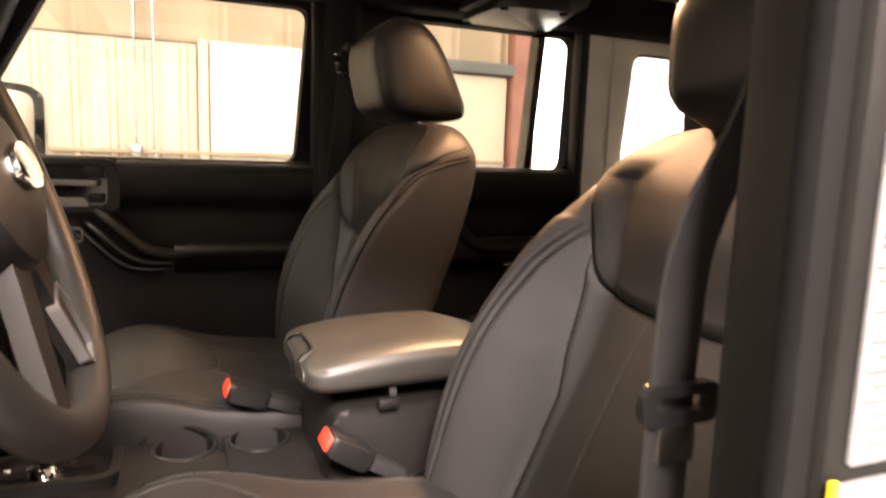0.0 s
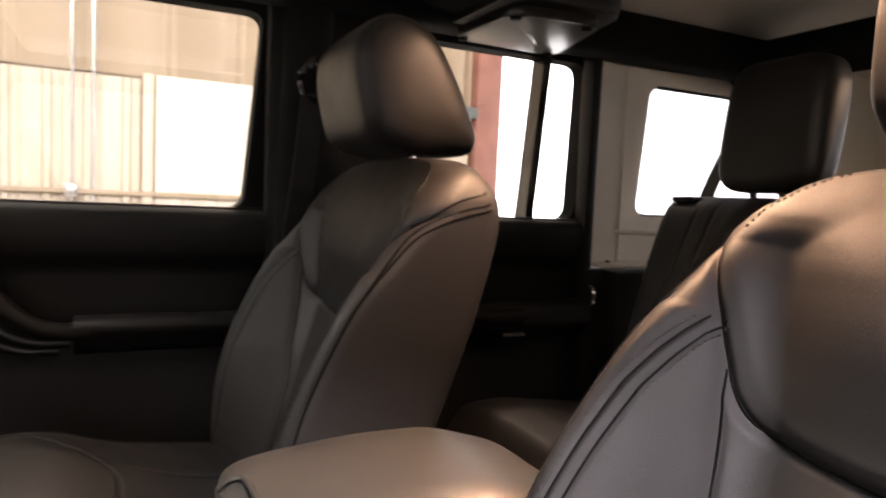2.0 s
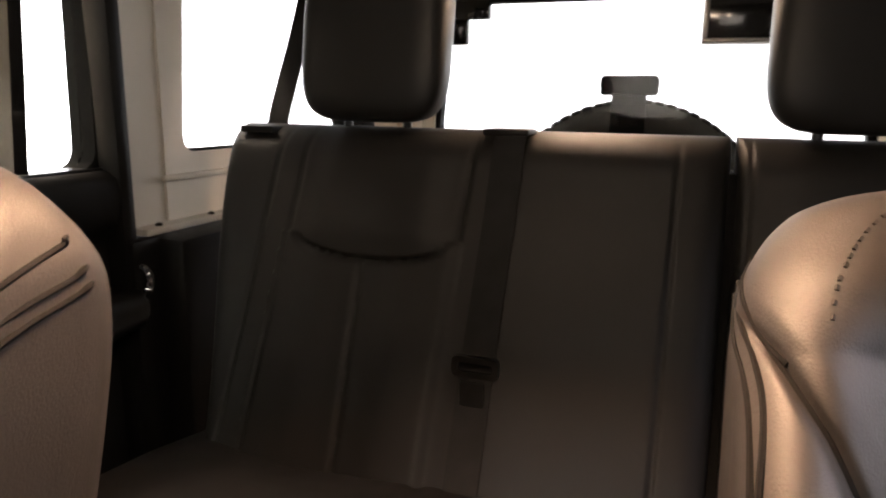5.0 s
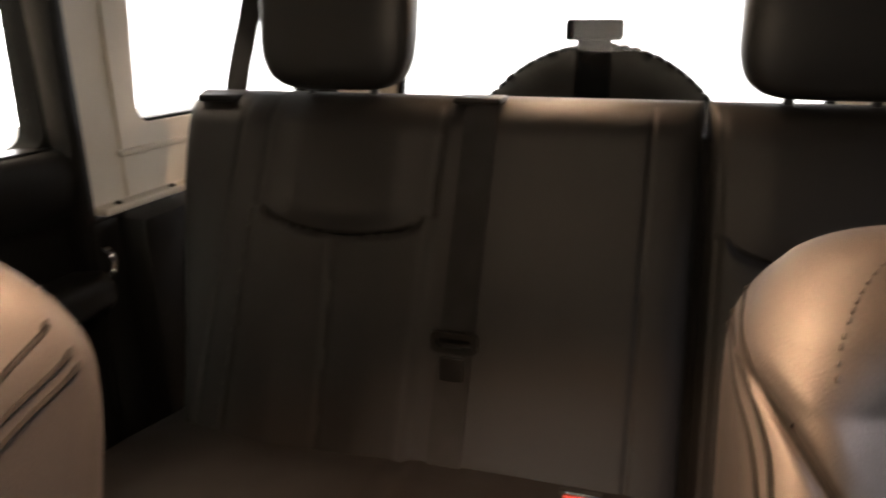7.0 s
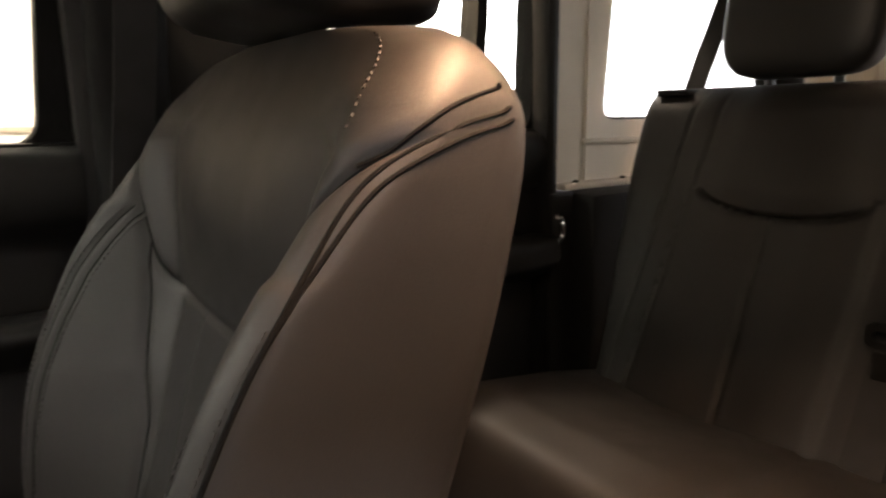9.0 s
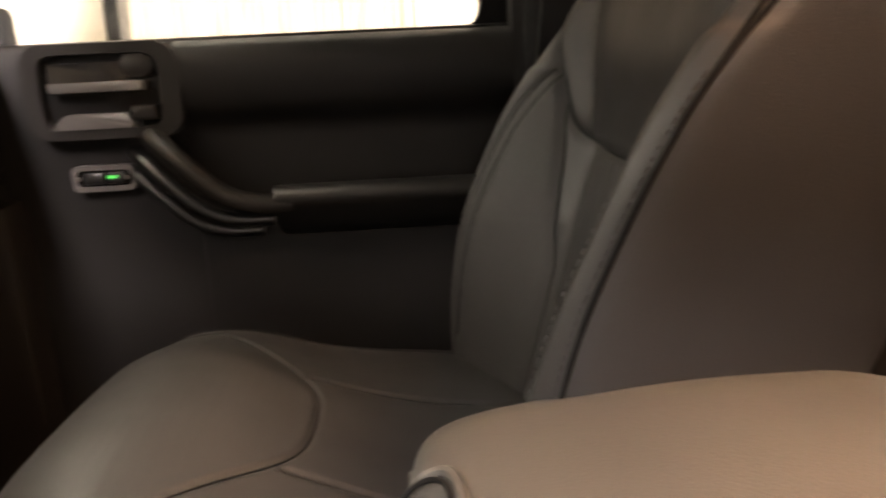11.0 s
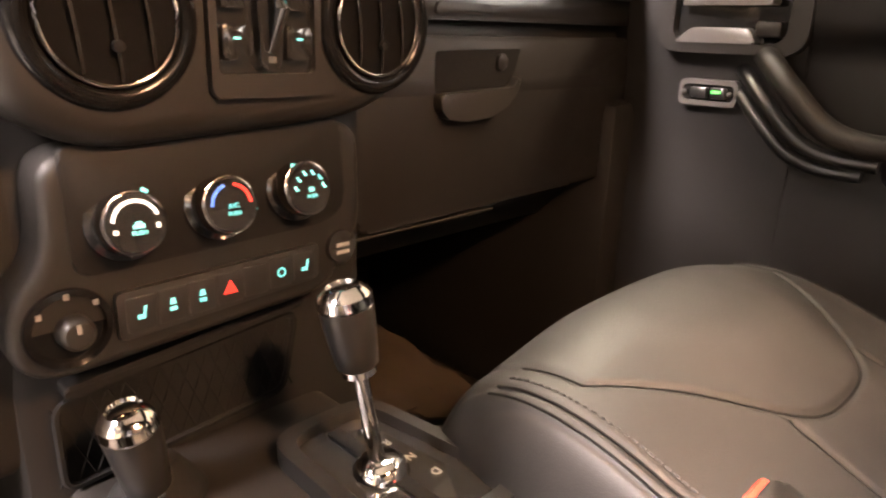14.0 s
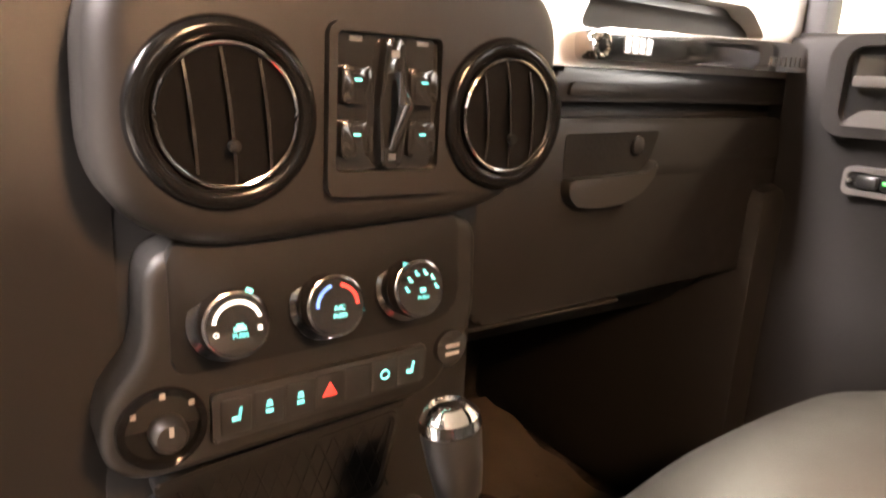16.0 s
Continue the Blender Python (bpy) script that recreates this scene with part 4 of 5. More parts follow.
        part("seat_rail", box(shape(), x0 + 0.06, x1 + 0.05, s * 0.18 - 0.02, s * 0.18 + 0.02, 0.50, 0.605, 0.005), SMOOTH, seat)
        part("side_valance", prism(shape(), soften([(-0.20, 0.74), (0.10, 0.78), (0.10, 0.66), (-0.30, 0.64)], 0.02), "y", s * 0.228, s * 0.244, 0.004), PLASTIC, seat)
    return seat


passenger_seat = front_seat("car_seat", "black leather front seat beside the far door")
passenger_seat.location = (0.0, 0.367, 0.0)
driver_seat = copy_thing(passenger_seat, pose(0.073, -0.366, 0.020))
RECLINE = Matrix.Translation((0, 0, 0.8)) @ Matrix.Rotation(radians(12.5), 4, "Y") @ Matrix.Translation((0, 0, -0.8))
for child in driver_seat.children:
    if child.name.startswith(("backrest", "headrest")):
        child.matrix_basis = RECLINE if child.name.startswith("backrest") else Matrix.Translation((-0.018, 0, 0)) @ RECLINE
for child in passenger_seat.children:
    if child.name.startswith("backrest"):
        child.matrix_basis = Matrix.Translation((0, 0, -0.013))
tagged(driver_seat, "black leather driver seat beside the steering wheel, set further back")

# ---- rear bench ----
def bench_x(z):
    return 0.893 - 0.49 * (1.265 - z)


def bench_back(name, y0, y1, panels, seams, label):
    """One folding backrest of the rear bench from y0 to y1; panels are shield panels (middle, half width)."""
    ob = thing(name, label, "car seat", "rear bench")
    ny, nz = int((y1 - y0) / 0.0035), 200
    bm = shape()
    rows = []
    mid, hw = (y0 + y1) / 2, (y1 - y0) / 2
    for i in range(nz + 1):
        v = i / nz
        z = 0.74 + 0.525 * math.sin(v * math.pi / 2) ** 0.95
        front, back = [], []
        e = max(0.0, 1 - (max(0.0, (z - 1.218) / 0.047)) ** 2.4) ** 0.5
        for j in range(ny + 1):
            t = math.sin(math.pi / 2 * (-1 + 2 * j / ny))
            y = mid + hw * t
            # the outer edge runs inwards towards the cushion
            y -= math.copysign(0.085, mid) * step(0.0, 1.0, (1.26 - z) / 0.52) * max(0.0, (abs(y) - 0.30) / 0.29)
            x = bench_x(z)
            for c, w in panels:
                a = abs(y - c)
                low = 1.095 - 0.030 * math.sqrt(max(0, 1 - min(1, a / w) ** 2)) + 0.02
                if a < w + 0.02:
                    x -= 0.008 * step(0, 0.05, w - a) * step(0, 0.04, z - low)
                    x += 0.008 * groove(z - low, 0.0030) * step(w + 0.005, w - 0.005, a)
                    if z < low:
                        x += 0.006 * groove(y - c - 0.006 + 0.06 * (1.07 - z), 0.004)
                        x -= 0.008 * step(0.02, 0.07, a)
                x += 0.004 * groove(a - w - 0.012, 0.003)
            for c in seams:
                x += 0.004 * groove(y - c, 0.003)
            k = max(0.0, 1 - abs(t) ** (14 * hw / 0.2)) ** 0.35
            xm = bench_x(z) + 0.06
            front.append((xm - (xm - x) * k * (0.1 + 0.9 * e), y, z))
            if j % 4 == 0:
                back.append((xm + 0.06 * k * (0.1 + 0.9 * e), y, z))
        rows.append(front + back[::-1])
    grid_mesh(bm, rows, wrap=True, cap=True)
    part("backrest", bm, LEATHER, ob, angle=75)
    return ob


def rear_headrest(bench, y):
    bm = shape()
    rows = []
    for i in range(33):
        t = math.sin((-1 + 2 * i / 32) * math.pi / 2)
        k = 0.15 + 0.85 * max(0.0, 1 - abs(t) ** 5) ** 0.4
        w = 0.117
        ring = []
        for q in range(40):
            a = 2 * math.pi * q / 40
            c, s = math.cos(a), math.sin(a)
            px = 0.045 * math.copysign(abs(c) ** 0.5, c)
            pz = 0.130 * math.copysign(abs(s) ** 0.55, s)
            ring.append((0.942 + px * k + 0.10 * pz, y + w * t, 1.402 + pz * (0.25 + 0.75 * k)))
        rows.append(ring)
    h = part("headrest", grid_mesh(bm, rows, wrap=True, cap=True), LEATHER2, bench, "black leather rear headrest", angle=75)
    for d in (-0.05, 0.05):
        part("headrest_post", tube(shape(), [(0.942, y + d, 1.245), (0.942, y + d, 1.295)], 0.007, 10), SMOOTH, h)


wide = bench_back("folding_bench", -0.163, 0.590, [(0.305, 0.118)], [0.480, 0.172, -0.100], "black leather wide rear seat back with headrest")
rear_headrest(wide, 0.348)
narrow = bench_back("folding_bench", -0.565, -0.169, [(-0.315, 0.118)], [-0.47], "black leather narrow rear seat back with headrest")
rear_headrest(narrow, -0.312)
part("belt_exit", box(shape(), 0.878, 0.935, 0.095, 0.160, 1.260, 1.269, 0.003), PLASTIC2, wide, "grey belt exit cover")
part("release_loop", box(shape(), 0.89, 0.94, 0.505, 0.565, 1.252, 1.263, 0.003), PLASTIC, wide)
part("gap_filler", prism(shape(), [(bench_x(0.76) + 0.03, 0.76), (bench_x(1.22) + 0.03, 1.22), (bench_x(1.22) + 0.09, 1.22), (bench_x(0.76) + 0.09, 0.76)], "y", -0.19, -0.14), CLOTH, wide)
bench = thing("rear_bench", "black leather rear bench cushion", "car seat", "rear bench")
bm = shape()
rows = []
for i in range(41):
    u = i / 40
    x = 0.335 + 0.42 * u
    row = []
    for j in range(121):
        t = math.sin(math.pi / 2 * (-1 + 2 * j / 120))
        y = 0.01 + 0.575 * t
        top = table(u, [(0, 0.835), (0.12, 0.868), (0.3, 0.872), (0.7, 0.848), (1, 0.820)])
        for c in (-0.18, 0.17):
            top -= 0.006 * groove(y - c, 0.006)
        for c in (0.335, -0.345):
            top -= 0.012 * math.exp(-((y - c) / 0.10) ** 2) * step(0.25, 0.6, u)
        k = max(0.0, 1 - abs(t) ** 20) ** 0.4
        f = max(0.0, 1 - (max(0.0, 0.18 - u) / 0.18) ** 2.6) ** 0.5
        row.append((x, y, 0.70 + (top - 0.70) * k * (0.05 + 0.95 * f)))
    rows.append(row)
part("cushion", grid_mesh(bm, rows), LEATHER, bench, angle=75)
part("bench_base", box(shape(), 0.36, 0.75, -0.54, 0.56, 0.62, 0.705, 0.02), PLASTIC, bench)


def buckle(name, x, y, z, tilt, label):
    """A belt buckle stalk with a red button on top."""
    b = thing(name, label, "seat belt buckle", "belt buckles")
    part("stalk", prism(shape(), soften([(-0.014, -0.12), (0.014, -0.12), (0.016, -0.03), (-0.016, -0.03)], 0.006), "x", -0.008, 0.008, 0.003), WEBBING, b)
    part("housing", prism(shape(), soften([(-0.022, -0.065), (0.022, -0.065), (0.025, 0.0), (-0.025, 0.0)], 0.008), "x", -0.013, 0.013, 0.005), SMOOTH, b)
    part("release_button", box(shape(), -0.010, 0.010, -0.020, 0.020, -0.016, 0.004, 0.003), RED, b, "red release button")
    b.matrix_basis = pose(x, y, z, *tilt)
    return b


buckle("belt_buckle", -0.090, -0.085, 0.872, (0, -58, 0), "black belt buckle with red button beside the console")
buckle("belt_buckle", -0.192, 0.150, 0.868, (0, -68, 0), "black belt buckle with red button beside the console")
buckle("belt_buckle", 0.655, 0.083, 0.826, (0, -62, 0), "black belt buckle with red button on the rear bench")
buckle("belt_buckle", 0.648, -0.052, 0.838, (0, -62, 0), "black belt buckle with red button on the rear bench")


def strap(bm, pts, half, thick=0.0014, across=(0, 1, 0)):
    """A flat belt along points, half its width to each side of across."""
    a = Vector(across).normalized()
    ps = smooth_path(pts, 6)
    rows = []
    for i, p in enumerate(ps):
        d = (ps[min(i + 1, len(ps) - 1)] - ps[max(0, i - 1)]).normalized()
        n = d.cross(a).normalized() * thick
        rows.append([p - a * half - n, p + a * half - n, p + a * half + n, p - a * half + n])
    return grid_mesh(bm, rows, wrap=True, cap=True)


mid_belt = thing("centre_seat_belt", "grey centre belt hanging down the rear seat back", "seat belt", "seat belts")
part("webbing", strap(shape(), [(0.913, 0.120, 1.268), (0.876, 0.120, 1.252), (bench_x(1.15) - 0.005, 0.120, 1.15), (bench_x(0.98) - 0.005, 0.120, 0.98), (bench_x(0.84) - 0.005, 0.118, 0.84), (0.67, 0.116, 0.83)], 0.022), WEBBING, mid_belt)
part("latch_plate", ring_plate(shape(), rounded(0.090, 0.152, 0.962, 0.990, 0.008), rounded(0.098, 0.144, 0.970, 0.982, 0.004), "x", 0.738, 0.746), SMOOTH, mid_belt, "black latch plate")
part("latch_tongue", box(shape(), 0.722, 0.728, 0.104, 0.136, 0.930, 0.964, 0.003), SMOOTH, mid_belt, "black latch tongue")
rear_belt = thing("rear_seat_belt", "grey rear belt slung from the sport bar", "seat belt", "seat belts")
part("webbing", strap(shape(), [(1.12, 0.565, 1.51), (1.06, 0.56, 1.40), (0.99, 0.555, 1.28), (0.96, 0.552, 1.20)], 0.022, across=(0.2, 1, 0.2)), WEBBING, rear_belt)
part("belt_guide", tube(shape(), smooth_path([(1.13, 0.55, 1.55), (1.10, 0.545, 1.53), (1.09, 0.545, 1.49), (1.12, 0.55, 1.47)]), 0.014, 10), SMOOTH, rear_belt)
pass_belt = thing("passenger_seat_belt", "dark belt and guide on the far b-pillar", "seat belt", "seat belts")
part("belt_guide", tube(shape(), [(0.10 + 0.022 * math.cos(a / 2.5), 0.615, 1.425 + 0.032 * math.sin(a / 2.5)) for a in range(16)], 0.007, 8, closed=True), GLOSS, pass_belt)
part("guide_bolt", lathe(shape(), [(0.012, 0), (0.012, 0.01), (0.006, 0.012)], pose(0.10, 0.62, 1.455, 90), 12), GLOSS, pass_belt)
part("webbing", strap(shape(), [(0.10, 0.612, 1.405), (0.085, 0.61, 1.25), (0.05, 0.60, 1.00), (0.0, 0.605, 0.82)], 0.023, across=(1, 0.2, 0.2)), WEBBING, pass_belt)
part("anchor", tube(shape(), smooth_path([(-0.02, 0.61, 0.83), (-0.04, 0.615, 0.80), (-0.055, 0.62, 0.76)]), 0.008, 8), STEEL, pass_belt)

# driver belt, near pillar and its labels
near = tagged(part("pillar_b", box(shape(), 0.010, 0.125, -0.675, -0.600, 0.50, 1.60, 0.014), PLASTIC), "black b-pillar at the open driver door with labels", "pillar", kind="structure")
part("pillar_seal", box(shape(), -0.006, 0.012, -0.668, -0.650, 0.55, 1.58, 0.006), RUBBER, near)
lab = part("label_sheet", box(shape(), 0.022, 0.066, -0.677, -0.6752, 1.095, 1.245), LABEL, near, "white information label with grey print", smooth=False)
for i in range(11):
    z = 1.238 - 0.0043 * i
    part("print_bar", box(shape(), 0.025, 0.063 - 0.004 * (i % 3), -0.6775, -0.677, z, z + 0.0027), PRINT, lab, smooth=False)
part("print_bar", box(shape(), 0.024, 0.064, -0.6775, -0.677, 1.186, 1.1875), PRINT, lab, smooth=False)
for i in range(12):
    z = 1.180 - 0.007 * i
    part("print_bar", box(shape(), 0.026 + 0.006 * (i % 2), 0.050 + 0.004 * (i % 4), -0.6775, -0.677, z, z + 0.0016), PRINT, lab, smooth=False)
    part("print_bar", box(shape(), 0.056, 0.063, -0.6775, -0.677, z, z + 0.0016), PRINT, lab, smooth=False)
lab2 = part("label_sheet", box(shape(), 0.016, 0.066, -0.677, -0.6752, 1.02, 1.086), LABEL, near, "white tyre label with yellow edge", smooth=False)
part("label_edge", box(shape(), 0.012, 0.017, -0.6775, -0.6752, 1.02, 1.088), YELLOW, lab2, smooth=False)
dbelt = thing("driver_seat_belt", "grey driver belt hanging beside the b-pillar", "seat belt", "seat belts")
part("webbing", strap(shape(), [(0.10, -0.575, 1.47), (0.074, -0.565, 1.29), (0.046, -0.55, 1.20), (0.032, -0.55, 1.12), (0.03, -0.55, 0.85)], 0.024, across=(0.96, 0.28, 0)), WEBBING, dbelt)
part("latch_plate", ring_plate(shape(), rounded(0.002, 0.062, 1.066, 1.093, 0.010), rounded(0.012, 0.052, 1.075, 1.085, 0.004), "y", -0.560, -0.552), SMOOTH, dbelt, "black latch plate")
part("latch_tongue", box(shape(), 0.016, 0.046, -0.559, -0.554, 1.040, 1.068, 0.003), STEEL, dbelt, "steel latch tongue")

# ---- centre console ----
CY = 0.035
console = thing("centre_console", "grey plastic centre console with cup holders and shifter gate", "console")
part("console_body", prism(shape(), soften([(-0.075, 0.50), (0.145, 0.50), (0.150, 0.70), (0.135, 0.715), (-0.065, 0.715), (-0.080, 0.70)], 0.012), "x", -0.60, 0.02, 0.006), PLASTIC2, console)
part("console_front", prism(shape(), soften([(-0.078, 0.70), (0.152, 0.70), (0.150, 0.770), (0.138, 0.782), (-0.065, 0.782), (-0.078, 0.770)], 0.008), "x", -0.60, -0.337, 0.004), PLASTIC2, console)
part("rear_box", prism(shape(), soften([(-0.08, 0.50), (0.26, 0.50), (0.26, 0.925), (-0.06, 0.925)], 0.02), "x", 0, 0.01), PLASTIC2, console)
bx = prism(shape(), soften([(-0.10, 0.55), (0.26, 0.55), (0.25, 0.900), (-0.075, 0.900)], 0.02), "y", CY - 0.10, CY + 0.10, 0.01)
part("storage_box", bx, PLASTIC2, console, "grey storage box under the armrest")
arch = prism(shape(), [(-0.08, 0.62)] + [(0.085 + 0.12 * math.cos(radians(a)), 0.70 + 0.11 * math.sin(radians(a))) for a in range(180, -1, -15)] + [(0.25, 0.62)], "y", CY - 0.106, CY - 0.098)
part("side_arch", arch, PLASTIC, console)
arm = shape()
rows = []
for i in range(61):
    u = 0.5 - 0.5 * math.cos(math.pi * i / 60)
    x = -0.112 + 0.315 * u
    hw = 0.112 * (1 - 0.10 * u) * max(0.12, (1 - abs(2 * u - 1) ** 10)) ** 0.16
    ring = []
    top = 0.962 + 0.021 * math.sin(min(1.0, u / 0.55) * math.pi / 2) - 0.022 * step(0.66, 1.0, u)
    low = 0.914
    for q in range(96):
        a = 2 * math.pi * q / 96
        c, s = math.cos(a), math.sin(a)
        py = hw * math.copysign(abs(c) ** 0.52, c) * (1.09 if c > 0 else 1.0)
        hz = (top - low) / 2 * max(0.10, (1 - abs(2 * u - 1) ** 12)) ** 0.30
        pz = math.copysign(abs(s) ** 0.66, s)
        ring.append((x, CY + py, (top + low) / 2 + hz * pz - 0.003 * groove(pz - 0.55, 0.05) * step(0.04, 0.10, u)))
    rows.append(ring)
grid_mesh(arm, rows, wrap=True, cap=True)
armrest = part("armrest_lid", arm, ARMPAD, console, "padded grey-black leather armrest lid", angle=60)
part("lid_latch", prism(shape(), rounded(CY - 0.022, CY + 0.028, 0.922, 0.944, 0.010), "x", -0.1135, -0.100, 0.003), SMOOTH, armrest, "latch button")
half_u = [(-0.110, 0.053, 0.9535), (-0.104, 0.0525, 0.9600), (-0.097, 0.050, 0.9635), (-0.0925, 0.043, 0.9655), (-0.0905, 0.030, 0.9668), (-0.090, 0.0, 0.9672)]
rim_u = [Vector((x, CY + y, z)) for x, y, z in half_u] + [Vector((x, CY - y, z)) for x, y, z in half_u[-2::-1]]
part("notch_rim", tube(shape(), smooth_path(rim_u, 6), 0.0030, 8), ARMPAD, armrest, "raised rim of the finger notch")
inner_u = [Vector((p.x - 0.0045, CY + (p.y - CY) * 0.91, p.z - 0.0004)) for p in rim_u]
# dark tube stands for the shade in the notch groove
part("notch_shade", tube(shape(), smooth_path(inner_u, 6), 0.0013, 6), CREASE_SHADE, armrest)
part("lid_stop", box(shape(), -0.02, 0.01, CY - 0.114, CY - 0.098, 0.898, 0.912, 0.004), SMOOTH, console)
for x0, x1, cx in ((-0.336, -0.200, -0.254), (-0.199, -0.070, -0.150)):
    circle = [(cx + 0.043 * math.cos(radians(90 * k + 90 * i / 8)), 0.108 + 0.043 * math.sin(radians(90 * k + 90 * i / 8))) for k in range(4) for i in range(9)]
    part("cup_deck", ring_plate(shape(), rounded(x0, x1, -0.074, 0.157, 0.006, 8), circle, "z", 0.712, 0.797), PLASTIC2, console, angle=30)
    cup = part("cup_holder", tube(shape(), [(p, q, 0.798) for p, q in circle if True][::2], 0.003, 8, closed=True), SMOOTH, console, "round cup holder with raised rim")
    part("cup_liner", lathe(shape(), [(0.0425, 0.0), (0.0425, 0.006), (0.038, 0.008), (0.001, 0.006)], pose(cx, 0.108, 0.722), 32), RUBBER, cup)
part("key_cord", tube(shape(), smooth_path([(-0.315, 0.13, 0.803), (-0.29, 0.15, 0.812), (-0.25, 0.14, 0.816), (-0.215, 0.11, 0.812), (-0.205, 0.075, 0.803)]), 0.003, 6), RUBBER, console)
# shifter gate
part("gate_frame", ring_plate(shape(), soften([(-0.508, 0.050), (-0.508, 0.150), (-0.335, 0.172), (-0.335, 0.045)], 0.03, 5), soften([(-0.496, 0.062), (-0.496, 0.140), (-0.348, 0.158), (-0.348, 0.058)], 0.024, 5), "z", 0.782, 0.798), GATERIM, console, "grey shifter gate frame")
part("gate_plate", prism(shape(), soften([(-0.496, 0.062), (-0.496, 0.140), (-0.348, 0.158), (-0.348, 0.058)], 0.024, 5), "z", 0.782, 0.788), GLOSS, console)
part("gate_slot", box(shape(), -0.49, -0.37, 0.096, 0.108, 0.7885, 0.790), RUBBER, console)
part("gate_boot", lathe(shape(), [(0.022, 0), (0.018, 0.008), (0.012, 0.012)], pose(-0.428, 0.100, 0.788), 16), CHROME, console)
for i, ch in enumerate("PRND"):
    fc = bpy.data.curves.new("gate_letter", "FONT")
    fc.body, fc.size, fc.extrude, fc.align_x = ch, 0.011, 0.0004, "CENTER"
    lo = new("gate_letter", fc)
    lo.data.materials.append(WHITEL if ch == "P" else SILVER)
    lo.parent = console
    lo.matrix_basis = pose(-0.48 + 0.026 * i, 0.122 + 0.002 * i, 0.789, 0, 0, -90)


def lever(name, foot, top, head_r, head_len, label, shaft_mat):
    """A gear lever: a shaft, a leather grip and a chrome cap."""
    g = thing(name, label, "gear lever")
    f, t = Vector(foot), Vector(top)
    d = (t - f).normalized()
    m = Matrix.Translation(t) @ d.to_track_quat("Z", "Y").to_matrix().to_4x4()
    part("shaft", tube(shape(), [f, t - d * head_len * 0.9], [0.0065, 0.0055], 12), shaft_mat, g, "chrome shaft")
    part("grip", lathe(shape(), [(head_r * 0.62, -head_len), (head_r * 0.78, -head_len + 0.003), (head_r * 0.92, -head_len * 0.6), (head_r, -head_len * 0.25), (head_r, -head_len * 0.18)], m, 28), SMOOTH, g, "dark grey grip")
    part("cap", lathe(shape(), [(head_r * 1.0, -head_len * 0.19), (head_r * 1.04, -head_len * 0.16), (head_r * 1.0, -head_len * 0.05), (head_r * 0.88, 0.0), (head_r * 0.62, 0.004), (head_r * 0.55, 0.002), (head_r * 0.4, 0.003)], m, 28), CHROME, g, "faceted chrome cap", angle=20)
    part("collar", lathe(shape(), [(head_r * 0.66, -head_len - 0.004), (head_r * 0.66, -head_len + 0.001)], m, 20), CHROME, g)
    return g


lever("gear_lever", (-0.426, 0.097, 0.786), (-0.443, 0.078, 0.932), 0.0190, 0.058, "automatic gear lever with chrome cap and shaft", CHROME)
lever("transfer_lever", (-0.51, -0.028, 0.74), (-0.500, -0.050, 0.864), 0.0185, 0.066, "transfer case lever with chrome cap", SMOOTH)
part("transfer_boot", lathe(shape(), [(0.036, 0), (0.030, 0.010), (0.015, 0.03)], pose(-0.52, -0.028, 0.779), 20), RUBBER, console)

# ---- dashboard ----
dash = thing("dashboard", "black plastic dashboard with centre stack and glove box", "dashboard")
top = [(-1.02, 1.10), (-0.98, 1.165), (-0.75, 1.215), (-0.655, 1.222), (-0.625, 1.21), (-0.615, 1.15), (-0.625, 1.13), (-0.63, 1.10), (-0.612, 1.085), (-0.60, 1.05), (-0.612, 0.98), (-0.64, 0.90), (-0.70, 0.84), (-0.85, 0.80), (-1.02, 0.80)]
part("dash_body", prism(shape(), soften(top, 0.012, 3), "y", 0.19, 0.70, 0.004), PLASTIC, dash, angle=50)
left = [(-1.02, 1.10), (-0.98, 1.165), (-0.75, 1.23), (-0.62, 1.235), (-0.575, 1.21), (-0.560, 1.05), (-0.565, 0.96), (-0.575, 0.80), (-0.72, 0.74), (-1.02, 0.74)]
part("driver_side_body", prism(shape(), soften(left, 0.02, 3), "y", -0.66, -0.082, 0.012), PLASTIC2, dash, "dark grey driver side dash", angle=50)
part("stack_core", box(shape(), -0.90, -0.565, -0.10, 0.195, 0.66, 1.20, 0.02), PLASTIC, dash)
# upper pod with two round vents and the window switches
POD_X = -0.503
pod_out = soften([(-0.092, 1.160), (-0.062, 1.186), (0.185, 1.196), (0.214, 1.160), (0.200, 1.062), (0.150, 1.036), (-0.050, 1.026), (-0.095, 1.060)], 0.035, 6)
podm = part("centre_pod", puff(shape(), pod_out, "x", -0.62, POD_X, 0.020, 7), PLASTIC2, dash, "dark grey centre bezel")
podm.location.y = -0.004


